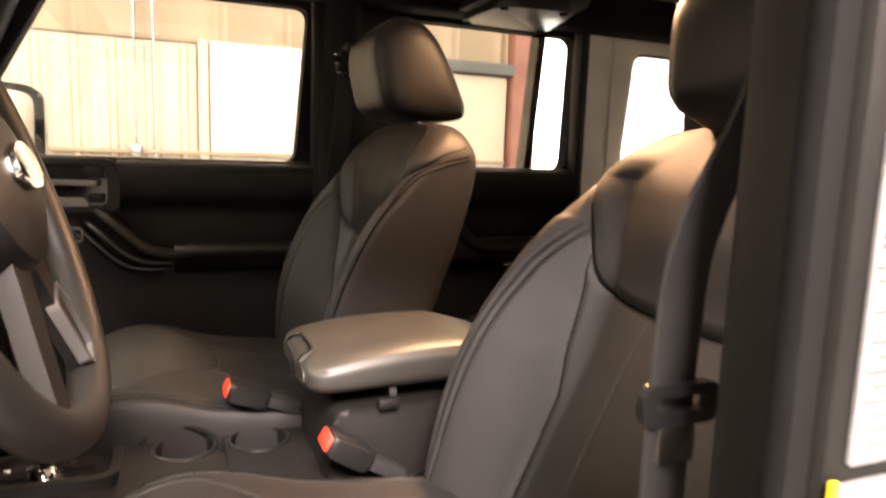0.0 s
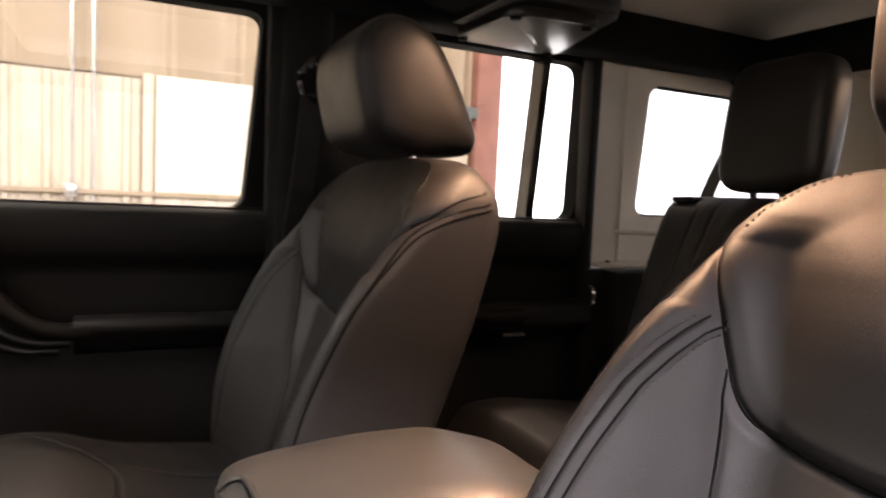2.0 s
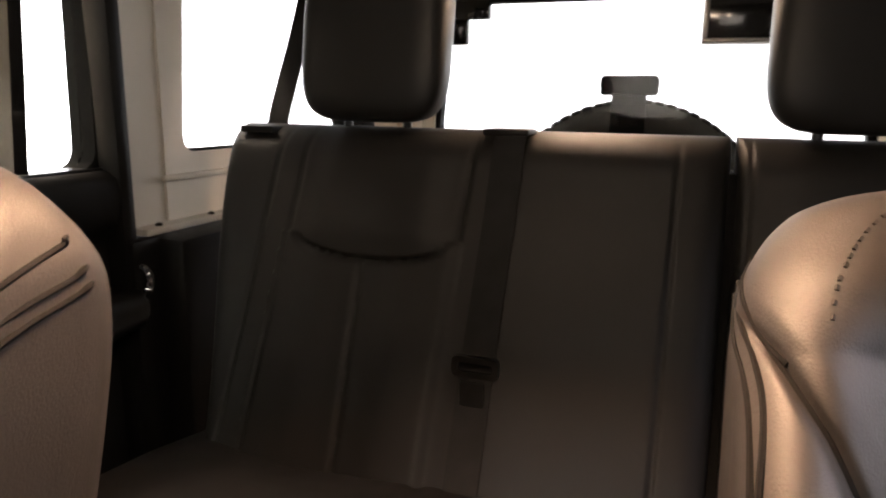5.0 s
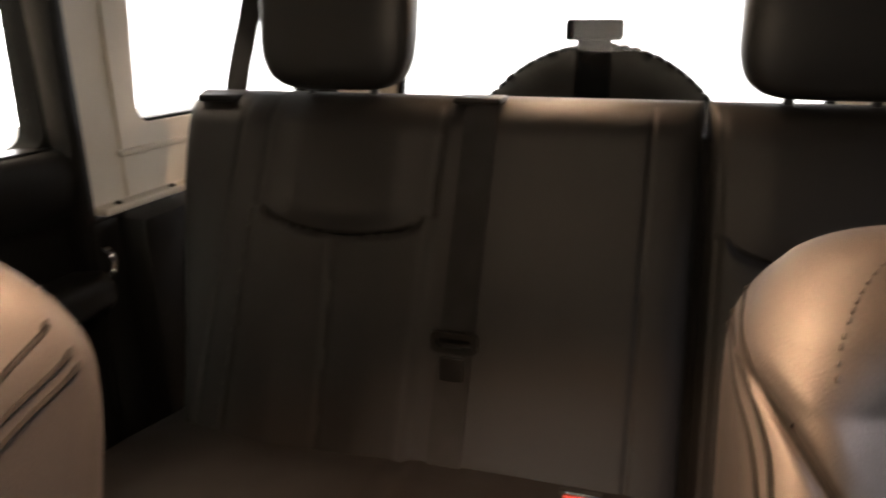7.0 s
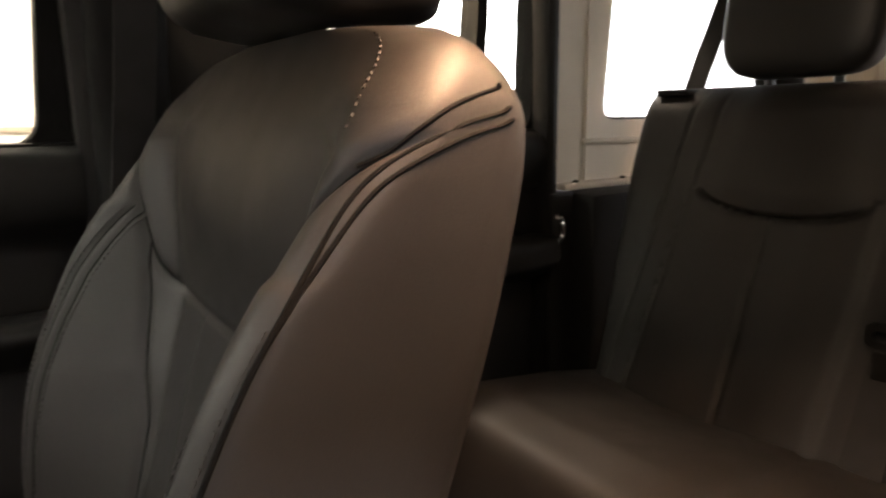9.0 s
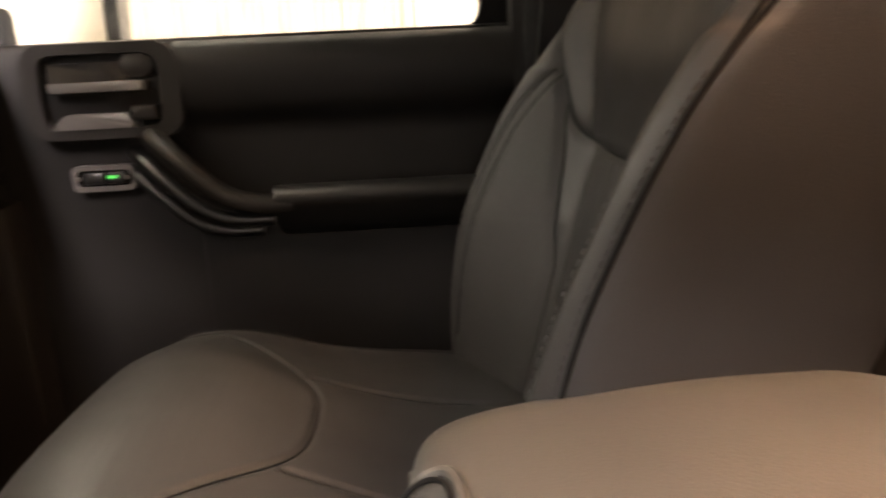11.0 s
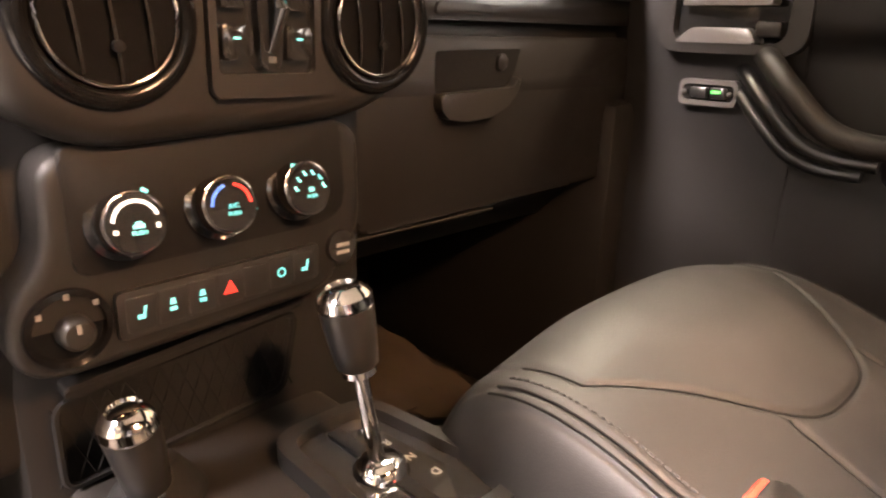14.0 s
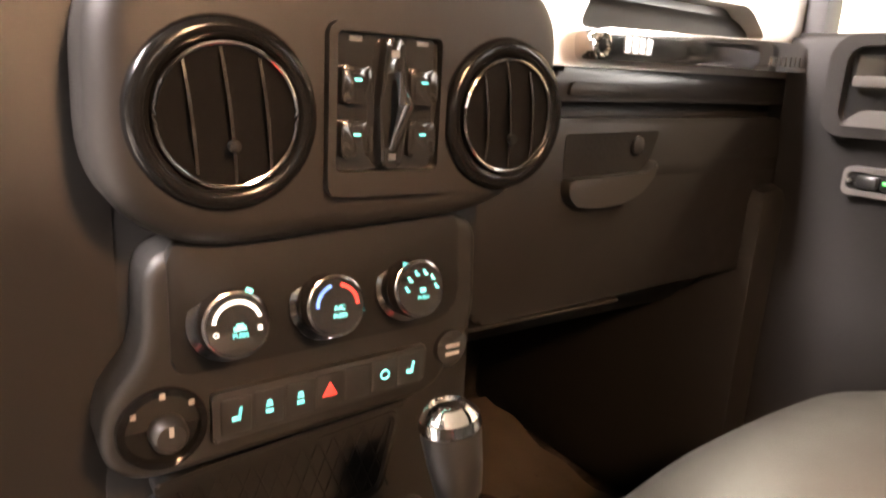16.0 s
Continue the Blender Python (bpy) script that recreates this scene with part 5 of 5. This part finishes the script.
def vent(y, z, r):
    m = pose(POD_X - 0.002, y, z, 0, 90, 0)
    v = part("vent_ring", lathe(shape(), [(r * 1.42, -0.004), (r * 1.43, 0.002), (r * 1.36, 0.007), (r * 1.18, 0.008), (r * 1.06, 0.004), (r * 1.02, -0.03)], m, 48), VENTRING, dash, "gloss black round air vent", angle=60)
    part("vent_bezel", tube(shape(), [(POD_X + 0.005, y + r * 1.03 * math.cos(a * math.pi / 24), z + r * 1.03 * math.sin(a * math.pi / 24)) for a in range(48)], 0.0014, 8, closed=True), DARKCHROME, v, "thin dark chrome bezel")
    # shallow black disc on the solid pod stands for the shaded duct
    part("vent_shade_disc", lathe(shape(), [(r * 1.03, 0.0055), (r * 0.98, 0.0036), (r * 0.001, 0.0034)], m, 32), VENTSHADE, v)
    for k in (-0.5, 0.0, 0.5):
        h = r * math.sqrt(1 - k * k) * 0.97
        bm = shape()
        rows = []
        for i in range(9):
            zz = -h + 2 * h * i / 8
            bow, lean = 0.004 * (1 - (zz / h) ** 2), k * r * 1.1 - 0.10 * zz
            rows.append([(POD_X + 0.004 + bow, y + lean - 0.0009, z + zz), (POD_X + 0.004 + bow, y + lean + 0.0009, z + zz), (POD_X - 0.016, y + lean + 0.008, z + zz), (POD_X - 0.016, y + lean + 0.006, z + zz)])
        part("vent_slat", grid_mesh(bm, rows, wrap=True, cap=True), GLOSS, v)
    part("vent_tab", lathe(shape(), [(0.0032, 0), (0.0032, 0.004), (0.001, 0.005)], pose(POD_X + 0.007, y + 0.001, z - r * 0.42, 0, 90, 0), 12), RUBBER, v)
    v.location.y = -0.004


vent(-0.029, 1.101, 0.0355)
vent(0.158, 1.104, 0.0355)
swp = part("window_switch_panel", ring_plate(shape(), rounded(0.028, 0.108, 1.055, 1.154, 0.008), rounded(0.033, 0.103, 1.070, 1.149, 0.004), "x", POD_X - 0.004, POD_X + 0.006), PLASTIC2, dash, "window switch panel frame")
swp.location.y = -0.006
part("switch_back", box(shape(), POD_X - 0.004, POD_X + 0.001, 0.032, 0.104, 1.057, 1.152), GLOSS, swp)
part("centre_blade", prism(shape(), soften([(0.061, 1.072), (0.075, 1.072), (0.079, 1.110), (0.075, 1.147), (0.063, 1.147), (0.059, 1.110)], 0.004), "x", POD_X, POD_X + 0.009, 0.003), GLOSS, swp)
part("blade_lever", tube(shape(), [(POD_X + 0.012, 0.068, 1.127), (POD_X + 0.020, 0.070, 1.110), (POD_X + 0.012, 0.067, 1.083)], [0.003, 0.0045, 0.0025], 10), GLOSS, swp)
for z in (1.138, 1.079):
    part("blade_icon", box(shape(), POD_X + 0.0088, POD_X + 0.0096, 0.0655, 0.0705, z - 0.002, z + 0.002), SATIN, swp)
for y in (0.046, 0.091):
    for z in (1.121, 1.090):
        key = part("window_key", prism(shape(), soften([(y - 0.010, z - 0.012), (y + 0.010, z - 0.012), (y + 0.010, z + 0.010), (y - 0.010, z + 0.010)], 0.004), "x", POD_X, POD_X + 0.006, 0.002), GLOSS, swp)
        part("key_light", box(shape(), POD_X + 0.006, POD_X + 0.0066, y - 0.0022, y + 0.0022, z + 0.001, z + 0.0024), CYAN, key)
    part("key_icon", box(shape(), POD_X + 0.001, POD_X + 0.002, y - 0.004, y + 0.004, 1.144, 1.1465), SATIN, swp)
# climate panel
stack = part("climate_panel", puff(shape(), soften([(-0.074, 1.026), (0.156, 1.032), (0.160, 0.948), (0.140, 0.918), (0.122, 0.896), (-0.082, 0.884), (-0.102, 0.902), (-0.098, 0.938), (-0.075, 0.964)], 0.024, 6), "x", -0.60, -0.524, 0.009, 6), PLASTIC, dash, "dark grey climate control panel")
part("panel_recess", prism(shape(), soften([(-0.062, 1.032), (0.135, 1.036), (0.140, 0.965), (0.120, 0.955), (-0.062, 0.950)], 0.012), "x", -0.530, -0.522, 0.002), PANELFACE, stack)
KX = -0.524


def dial(y, z, r):
    m = pose(KX, y - 0.005, z - 0.004, 0, 78, 0)
    k = part("dial", lathe(shape(), [(r * 1.25, 0), (r * 1.22, 0.004), (r * 1.0, 0.005), (r * 0.97, 0.020), (r * 0.90, 0.0225), (r * 0.2, 0.023)], m, 40), GLOSS, stack, "black rotary climate dial", angle=35)
    part("dial_rim", lathe(shape(), [(r * 1.02, 0.010), (r * 1.04, 0.014), (r * 1.0, 0.021), (r * 0.93, 0.0215)], m, 40), DARKCHROME, k, "chrome dial rim")
    return k, m


def arc_mark(k, m, r, a0, a1, w, mat, h=0.0236):
    n = 14
    rows = []
    for i in range(n + 1):
        a = radians(a0 + (a1 - a0) * i / n)
        rows.append([m @ Vector((-(r + d) * math.sin(a), (r + d) * math.cos(a), h)) for d in (-w, w)])
    # in the dial's frame -x is up and y points across
    part("dial_arc", grid_mesh(shape(), [[q for q in row] for row in rows]), mat, k, smooth=False)


def mark(k, m, u, v, du, dv, mat, h=0.0237, turn=0.0):
    """A small backlit mark on a dial: u across, v up."""
    c, s = math.cos(turn), math.sin(turn)
    pts = [(-du, -dv), (du, -dv), (du, dv), (-du, dv)]
    bm = shape()
    bm.faces.new([bm.verts.new(m @ Vector((-(v + a * s + b * c), u + a * c - b * s, h))) for a, b in pts])
    part("dial_mark", bm, mat, k, smooth=False)


def dial_word(k, m, text, u, v, size, mat):
    fc = bpy.data.curves.new("dial_word", "FONT")
    fc.body, fc.size, fc.extrude, fc.align_x, fc.align_y = text, size, 0.0002, "CENTER", "CENTER"
    lo = new("dial_word", fc)
    lo.data.materials.append(mat)
    lo.parent = k
    lo.matrix_basis = m @ Matrix.Translation((-v, u, 0.0236)) @ pose(0, 0, 0, 0, 0, 90)


k1, m1 = dial(-0.025, 0.984, 0.0195)
arc_mark(k1, m1, 0.0135, -75 + 90, 80 + 90, 0.0011, WHITEL)
mark(k1, m1, 0.001, -0.002, 0.0036, 0.0012, CYAN)
mark(k1, m1, 0.001, 0.0, 0.002, 0.0009, CYAN)
dial_word(k1, m1, "PUSH", 0.001, -0.006, 0.0038, CYAN)
dial_word(k1, m1, "O", -0.0125, -0.004, 0.004, WHITEL)
mark(k1, m1, 0.0125, -0.003, 0.0012, 0.0015, WHITEL)
mark(k1, m1, 0.009, 0.0185, 0.0022, 0.0014, CYAN, 0.0205, -0.6)
k2, m2 = dial(0.037, 0.986, 0.0195)
arc_mark(k2, m2, 0.0135, 105, 178, 0.0011, BLUEL)
arc_mark(k2, m2, 0.0135, 0, 78, 0.0011, REDL)
dial_word(k2, m2, "A/C", 0.001, -0.001, 0.0046, CYAN)
dial_word(k2, m2, "PUSH", 0.001, -0.006, 0.0038, CYAN)
mark(k2, m2, 0.0182, -0.004, 0.0008, 0.0018, CYAN, 0.021)
k3, m3 = dial(0.098, 0.989, 0.0195)
for a in range(6):
    q = radians(-85 + 34 * a)
    u, v = 0.0115 * math.sin(q), 0.0115 * math.cos(q)
    mark(k3, m3, u, v, 0.0009, 0.0017, CYAN, 0.0237, 0.4)
    mark(k3, m3, u + 0.0009, v - 0.0014, 0.0015, 0.0006, CYAN, 0.0238)
mark(k3, m3, 0.001, -0.001, 0.0022, 0.0016, CYAN)
dial_word(k3, m3, "PUSH", 0.001, -0.006, 0.0036, CYAN)
mark(k3, m3, -0.009, 0.017, 0.0026, 0.0014, CYAN, 0.021, -0.25)
# switch row
row = part("switch_bank", prism(shape(), soften([(-0.041, 0.903), (0.111, 0.912), (0.112, 0.940), (-0.041, 0.936)], 0.004), "x", -0.532, -0.519, 0.002), SMOOTH, stack, "black switch row")
for i in range(7):
    y = -0.0265 + 0.0207 * i
    key = part("switch_key", box(shape(), -0.530, -0.5180, y - 0.010, y + 0.010, 0.907 + 0.0010 * i, 0.932 + 0.0008 * i, 0.002), SMOOTH, row)
    z = 0.9205 + 0.0008 * i
    X0, X1 = -0.5180, -0.5175
    if i in (0, 6):
        part("seat_symbol", prism(shape(), [(y - 0.003, z - 0.004), (y + 0.002, z - 0.004), (y + 0.0035, z + 0.0045), (y + 0.0018, z + 0.0045), (y + 0.0008, z - 0.001), (y - 0.003, z - 0.001)], "x", X0, X1), CYAN, key, smooth=False)
    if i in (1, 2):
        part("car_symbol", prism(shape(), [(y - 0.0022, z), (y + 0.0022, z), (y + 0.0014, z + 0.0042), (y - 0.0014, z + 0.0042)], "x", X0, X1), CYAN, key, smooth=False)
        part("bar_symbol", box(shape(), X0, X1, y - 0.0024, y + 0.0024, z - 0.0045, z - 0.0018), CYAN, key, smooth=False)
    if i == 3:
        part("hazard_triangle", prism(shape(), [(y - 0.0055, z - 0.0045), (y + 0.0055, z - 0.0045), (y, z + 0.0055)], "x", X0, X1), REDL, key, "red hazard triangle", smooth=False)
    if i == 5:
        part("ring_symbol", tube(shape(), [(X1, y + 0.0032 * math.cos(a * 0.4), z + 0.0032 * math.sin(a * 0.4)) for a in range(16)], 0.0007, 4, closed=True), CYAN, key)
# round mirror knob and socket
kn = part("round_knob_socket", lathe(shape(), [(0.026, 0), (0.025, 0.003), (0.021, 0.004), (0.020, -0.004), (0.012, -0.004)], pose(-0.524, -0.066, 0.928, 0, 88, 0), 36), VENTRING, stack, "black round control")
kn.location = (0, -0.002, -0.008)
part("round_knob", lathe(shape(), [(0.011, -0.004), (0.0105, 0.010), (0.008, 0.013), (0.002, 0.0135)], pose(-0.524, -0.064, 0.926, 0, 88, 0), 28), SMOOTH, kn)
for dy, dz in ((-0.016, 0.012), (0.0, 0.021), (0.016, 0.014)):
    part("knob_mark", box(shape(), -0.5215, -0.5205, -0.066 + dy - 0.0015, -0.066 + dy + 0.0015, 0.928 + dz - 0.0018, 0.928 + dz + 0.0018), SILVER, kn)
part("knob_mark", box(shape(), -0.5108, -0.510, -0.0652, -0.0628, 0.928, 0.934), SILVER, kn)
sock = part("power_socket", lathe(shape(), [(0.019, 0), (0.018, 0.004), (0.014, 0.005), (0.013, 0.010), (0.004, 0.011)], pose(-0.530, 0.137, 0.941, 0, 86, 0), 28), GLOSS, stack, "round power outlet cap")
sock.location = (0, -0.002, -0.009)
for z in (0.936, 0.942):
    part("cap_print", box(shape(), -0.5192, -0.5185, 0.131, 0.143, z, z + 0.003), SILVER, sock)
part("lower_stack", prism(shape(), soften([(-0.09, 0.90), (0.13, 0.912), (0.13, 0.80), (0.09, 0.72), (-0.08, 0.70)], 0.02), "x", -0.68, -0.585, 0.01), PLASTIC, dash)
part("stack_shelf", prism(shape(), soften([(-0.07, 0.868), (0.115, 0.888), (0.115, 0.878), (-0.07, 0.858)], 0.003), "x", -0.60, -0.548, 0.003), RUBBER, dash)
pocket = part("net_pocket", prism(shape(), soften([(-0.075, 0.785), (0.10, 0.800), (0.115, 0.868), (-0.075, 0.852)], 0.012), "x", -0.600, -0.562), RUBBER, dash, "dark meshed pocket")
for i in range(14):
    for lean in (-0.012, 0.012):
        part("net_cord", tube(shape(), [(-0.560, -0.066 + 0.0125 * i - lean, 0.789 + 0.0010 * i), (-0.560, -0.066 + 0.0125 * i + lean, 0.850 + 0.0010 * i)], 0.0008, 4), RUBBER, pocket)
part("pocket_rim", tube(shape(), [(-0.560, p, q) for p, q in soften([(-0.075, 0.785), (0.10, 0.800), (0.115, 0.868), (-0.075, 0.852)], 0.012)], 0.003, 6, closed=True, up=(1, 0, 0)), RUBBER, pocket)
# silver passenger trim with the grab handle
trim = part("passenger_trim", ring_plate(shape(), soften([(0.205, 1.142), (0.215, 1.245), (0.72, 1.252), (0.715, 1.150)], 0.02, 6), soften([(0.315, 1.178), (0.335, 1.218), (0.58, 1.222), (0.62, 1.190)], 0.015, 6), "x", -0.640, -0.602), SILVER, dash, "silver passenger dash trim")
part("trim_opening", prism(shape(), soften([(0.31, 1.17), (0.33, 1.222), (0.59, 1.226), (0.63, 1.18)], 0.015, 6), "x", -0.640, -0.632), SMOOTH, trim)
bar_h = part("grab_bar", prism(shape(), soften([(0.315, 1.150), (0.312, 1.173), (0.330, 1.178), (0.660, 1.188), (0.690, 1.180), (0.690, 1.156)], 0.007, 4), "x", -0.612, -0.580, 0.008, 3), CHROME, dash, "bright satin grab bar with embossed lettering")
for i in range(4):
    part("embossed_bar", box(shape(), -0.580, -0.5785, 0.355 + 0.010 * i, 0.362 + 0.010 * i, 1.158, 1.172), STEEL, bar_h)
for i in range(7):
    part("embossed_bar", box(shape(), -0.580, -0.5785, 0.600 + 0.010 * i, 0.607 + 0.010 * i, 1.160 + 0.0004 * i, 1.170 + 0.0004 * i), STEEL, bar_h)
part("bar_end_ring", tube(shape(), [(-0.579, 0.326 + 0.008 * math.cos(a * 0.4), 1.163 + 0.010 * math.sin(a * 0.4)) for a in range(16)], 0.002, 6, closed=True), CHROME, bar_h)
part("shadow_shelf", prism(shape(), soften([(0.30, 1.112), (0.30, 1.143), (0.70, 1.150), (0.70, 1.118)], 0.01), "x", -0.64, -0.608, 0.006), SMOOTH, dash, "satin black strip under the grab bar")
part("strip_insert", prism(shape(), soften([(0.315, 1.117), (0.318, 1.130), (0.395, 1.130), (0.405, 1.120)], 0.005), "x", -0.610, -0.604, 0.002), PLASTIC2, dash)
gl = part("glove_box", prism(shape(), soften([(0.215, 0.905), (0.205, 1.095), (0.69, 1.102), (0.69, 0.915)], 0.015), "x", -0.622, -0.602, 0.006), PLASTIC, dash, "black glove box lid")
part("glove_recess", prism(shape(), soften([(0.314, 1.040), (0.314, 1.082), (0.450, 1.086), (0.440, 1.058), (0.427, 1.044)], 0.006), "x", -0.6035, -0.6012), RUBBER, gl)
lip = [(0.314, 1.040), (0.427, 1.044), (0.441, 1.058), (0.438, 1.040), (0.420, 1.023), (0.392, 1.013), (0.355, 1.010), (0.325, 1.014), (0.314, 1.025)]
part("glove_pull", prism(shape(), soften(lip, 0.006), "x", -0.606, -0.590, 0.004), LIPGREY, gl, "grey glove box pull lip")
part("glove_latch", prism(shape(), rounded(0.408, 0.424, 1.062, 1.080, 0.006), "x", -0.602, -0.598, 0.002), SMOOTH, gl)
part("seam_line", box(shape(), -0.616, -0.603, 0.21, 0.42, 0.900, 0.9035, 0.001), PLASTIC2, dash)
v2 = part("side_vent", lathe(shape(), [(0.052, 0), (0.05, 0.008), (0.042, 0.012), (0.038, 0.004), (0.002, 0.002)], pose(-0.615, 0.715, 1.235, 0, 90, 0), 32), GLOSS, dash, "gloss black side vent")
part("dash_top_pad", prism(shape(), soften([(-1.02, 1.16), (-0.76, 1.222), (-0.62, 1.252), (-0.60, 1.240), (-0.70, 1.20), (-1.0, 1.14)], 0.01), "y", -0.66, 0.70, 0.006), PLASTIC2, dash)
part("end_filler", box(shape(), -0.80, -0.575, 0.695, 0.735, 0.90, 1.25, 0.01), PLASTIC, dash)
part("cowl_hood", prism(shape(), soften([(-0.80, 1.20), (-0.60, 1.215), (-0.575, 1.25), (-0.62, 1.30), (-0.78, 1.28)], 0.03), "y", -0.56, -0.12, 0.02), PLASTIC2, dash, "instrument hood")

# ---- steering wheel ----
wheel = thing("steering_wheel", "dark grey leather steering wheel with silver spokes", "steering wheel")
WR = 0.182
part("rim", tube(shape(), [(WR * math.cos(a * math.pi / 32), WR * math.sin(a * math.pi / 32), 0) for a in range(64)], 0.0165, 14, 1.0, closed=True), LEATHER2, wheel, "leather wrapped rim")
part("hub", lathe(shape(), [(0.078, -0.03), (0.080, 0.0), (0.070, 0.020), (0.045, 0.030), (0.005, 0.033)], Matrix.Diagonal((1.0, 0.92, 1, 1)), 36), PLASTIC2, wheel, "round airbag cover")
part("badge", prism(shape(), soften([(-0.036, -0.006), (-0.014, -0.016), (0.014, -0.016), (0.036, -0.006), (0.030, 0.010), (0.010, 0.017), (-0.010, 0.017), (-0.030, 0.010)], 0.004), "z", 0.029, 0.037, 0.003), CHROME, wheel, "plain chrome badge")
for sx in (-1, 1):
    part("wheel_button", prism(shape(), rounded(sx * 0.075 - 0.009, sx * 0.075 + 0.009, -0.004, 0.010, 0.004), "z", 0.016, 0.022, 0.002), CHROME, wheel, "small chrome button")
for a0 in (8, 172, 248, 292):
    a = radians(a0)
    c = Vector((math.cos(a), math.sin(a), 0))
    n = Vector((-c.y, c.x, 0))
    w = 0.030 if a0 in (8, 172) else 0.018
    bm = shape()
    rows = [[c * r + n * (w * k * sgn) + Vector((0, 0, zz)) for sgn, zz in ((-1, z0 - 0.008), (1, z0 - 0.008), (1, z0 + 0.006), (-1, z0 + 0.006))] for r, k, z0 in ((0.06, 1.0, 0.005), (0.12, 0.85, 0.002), (WR - 0.006, 0.8, 0))]
    sp = part("spoke", grid_mesh(bm, rows, wrap=True, cap=True), PLASTIC2, wheel, angle=30)
    if a0 == 292:
        part("spoke_trim", ring_plate(shape(), rounded(0.100, 0.165, -0.019, 0.019, 0.008), rounded(0.104, 0.170, -0.013, 0.013, 0.006), "z", 0.002, 0.011), SATIN, sp, "silver spoke accent").matrix_basis = Matrix.Rotation(a, 4, "Z")
    if a0 < 200:
        part("spoke_keys", prism(shape(), rounded(-0.018, 0.018, -0.016, 0.016, 0.006), "z", 0.004, 0.012, 0.003), GLOSS, sp).matrix_basis = Matrix.Translation(c * 0.115)
part("column", lathe(shape(), [(0.045, -0.25), (0.055, -0.06), (0.05, -0.03)], sides=24), PLASTIC, wheel)
part("stalk", tube(shape(), [(0.05, 0.01, -0.07), (0.17, 0.04, -0.06)], [0.007, 0.011], 10), SMOOTH, wheel)
wheel.matrix_basis = Matrix.Translation((-0.388, -0.335, 1.200)) @ Matrix(((0, -0.34, 0.94, 0), (1, 0, 0, 0), (0, 0.94, 0.34, 0), (0, 0, 0, 1)))

# ---- footwell, mirror and spare wheel ----
mat_p = thing("floor_mat", "brown paper mat over the passenger footwell carpet", "floor mat")
rows = [[(-1.05 + 0.52 * i / 20, 0.20 + 0.42 * j / 16, 0.506 + 0.03 * step(0.45, 0.0, i / 20) + 0.006 * math.sin(i * 1.3 + j) + 0.004 * math.sin(j * 2.1)) for j in range(17)] for i in range(21)]
part("paper_sheet", grid_mesh(shape(), rows), PAPER, mat_p)
part("paper_fold", tube(shape(), [(-0.86, 0.36, 0.535), (-0.80, 0.43, 0.53), (-0.74, 0.46, 0.528), (-0.66, 0.56, 0.526)], 0.006, 6), RUBBER, mat_p)
rows = [[(-0.78 + 0.02 * math.sin(j), 0.20 + 0.3 * j / 8, 0.60 + 0.16 * i / 6) for j in range(9)] for i in range(7)]
mirror = thing("side_mirror", "black door mirror outside the far window", "mirror")
part("mirror_shell", prism(shape(), soften([(-0.76, 1.16), (-0.545, 1.16), (-0.540, 1.33), (-0.565, 1.358), (-0.76, 1.375)], 0.03), "y", 0.97, 1.02, 0.01), GLOSS, mirror)
# matte pale sheet colour stands for the wall reflected in the glass
part("mirror_glass", prism(shape(), soften([(-0.75, 1.178), (-0.566, 1.178), (-0.562, 1.325), (-0.58, 1.342), (-0.75, 1.358)], 0.02), "y", 0.962, 0.9695), SHEETW, mirror, "mirror glass with a pale painted reflection")
part("mirror_arm", box(shape(), -0.66, -0.60, 0.72, 0.98, 1.14, 1.18, 0.01), GLOSS, mirror)
spare = thing("spare_wheel", "black spare tyre on the tailgate", "wheel")
tyre = []
for r, h in ((0.24, -0.10), (0.30, -0.115), (0.355, -0.105), (0.378, -0.085), (0.388, -0.05), (0.39, 0.0), (0.388, 0.05), (0.378, 0.085), (0.355, 0.105), (0.30, 0.115), (0.24, 0.10)):
    tyre.append((r, h))
part("tyre", lathe(shape(), tyre, pose(2.04, 0.03, 0.933, 0, 90, 0), 72), TYRE, spare, "black rubber tyre", angle=60)
for i in range(72):
    a = 2 * math.pi * i / 72
    if math.sin(a) > 0.25:
        tread = part("tread_block", box(shape(), -0.085, 0.085, -0.012, 0.012, 0.382, 0.3925, 0.002), TYRE, spare, smooth=False)
        tread.matrix_basis = Matrix.Translation((2.04 + (0.01 if i % 2 else -0.01), 0.03, 0.933)) @ Matrix.Rotation(a - math.pi / 2, 4, "X")
part("rim", lathe(shape(), [(0.24, -0.09), (0.22, -0.05), (0.05, -0.04)], pose(2.04, 0.03, 0.933, 0, 90, 0), 40), SILVER, spare)
brake = thing("brake_lamp", "black high brake lamp on a post above the spare wheel", "lamp")
part("lamp_post", prism(shape(), soften([(-0.008, 0.98), (0.092, 0.98), (0.084, 1.336), (-0.004, 1.336)], 0.003), "x", 1.872, 1.900, 0.002), RUBBER, brake)
part("lamp_head", box(shape(), 1.855, 1.915, -0.034, 0.116, 1.334, 1.386, 0.010), RUBBER, brake)
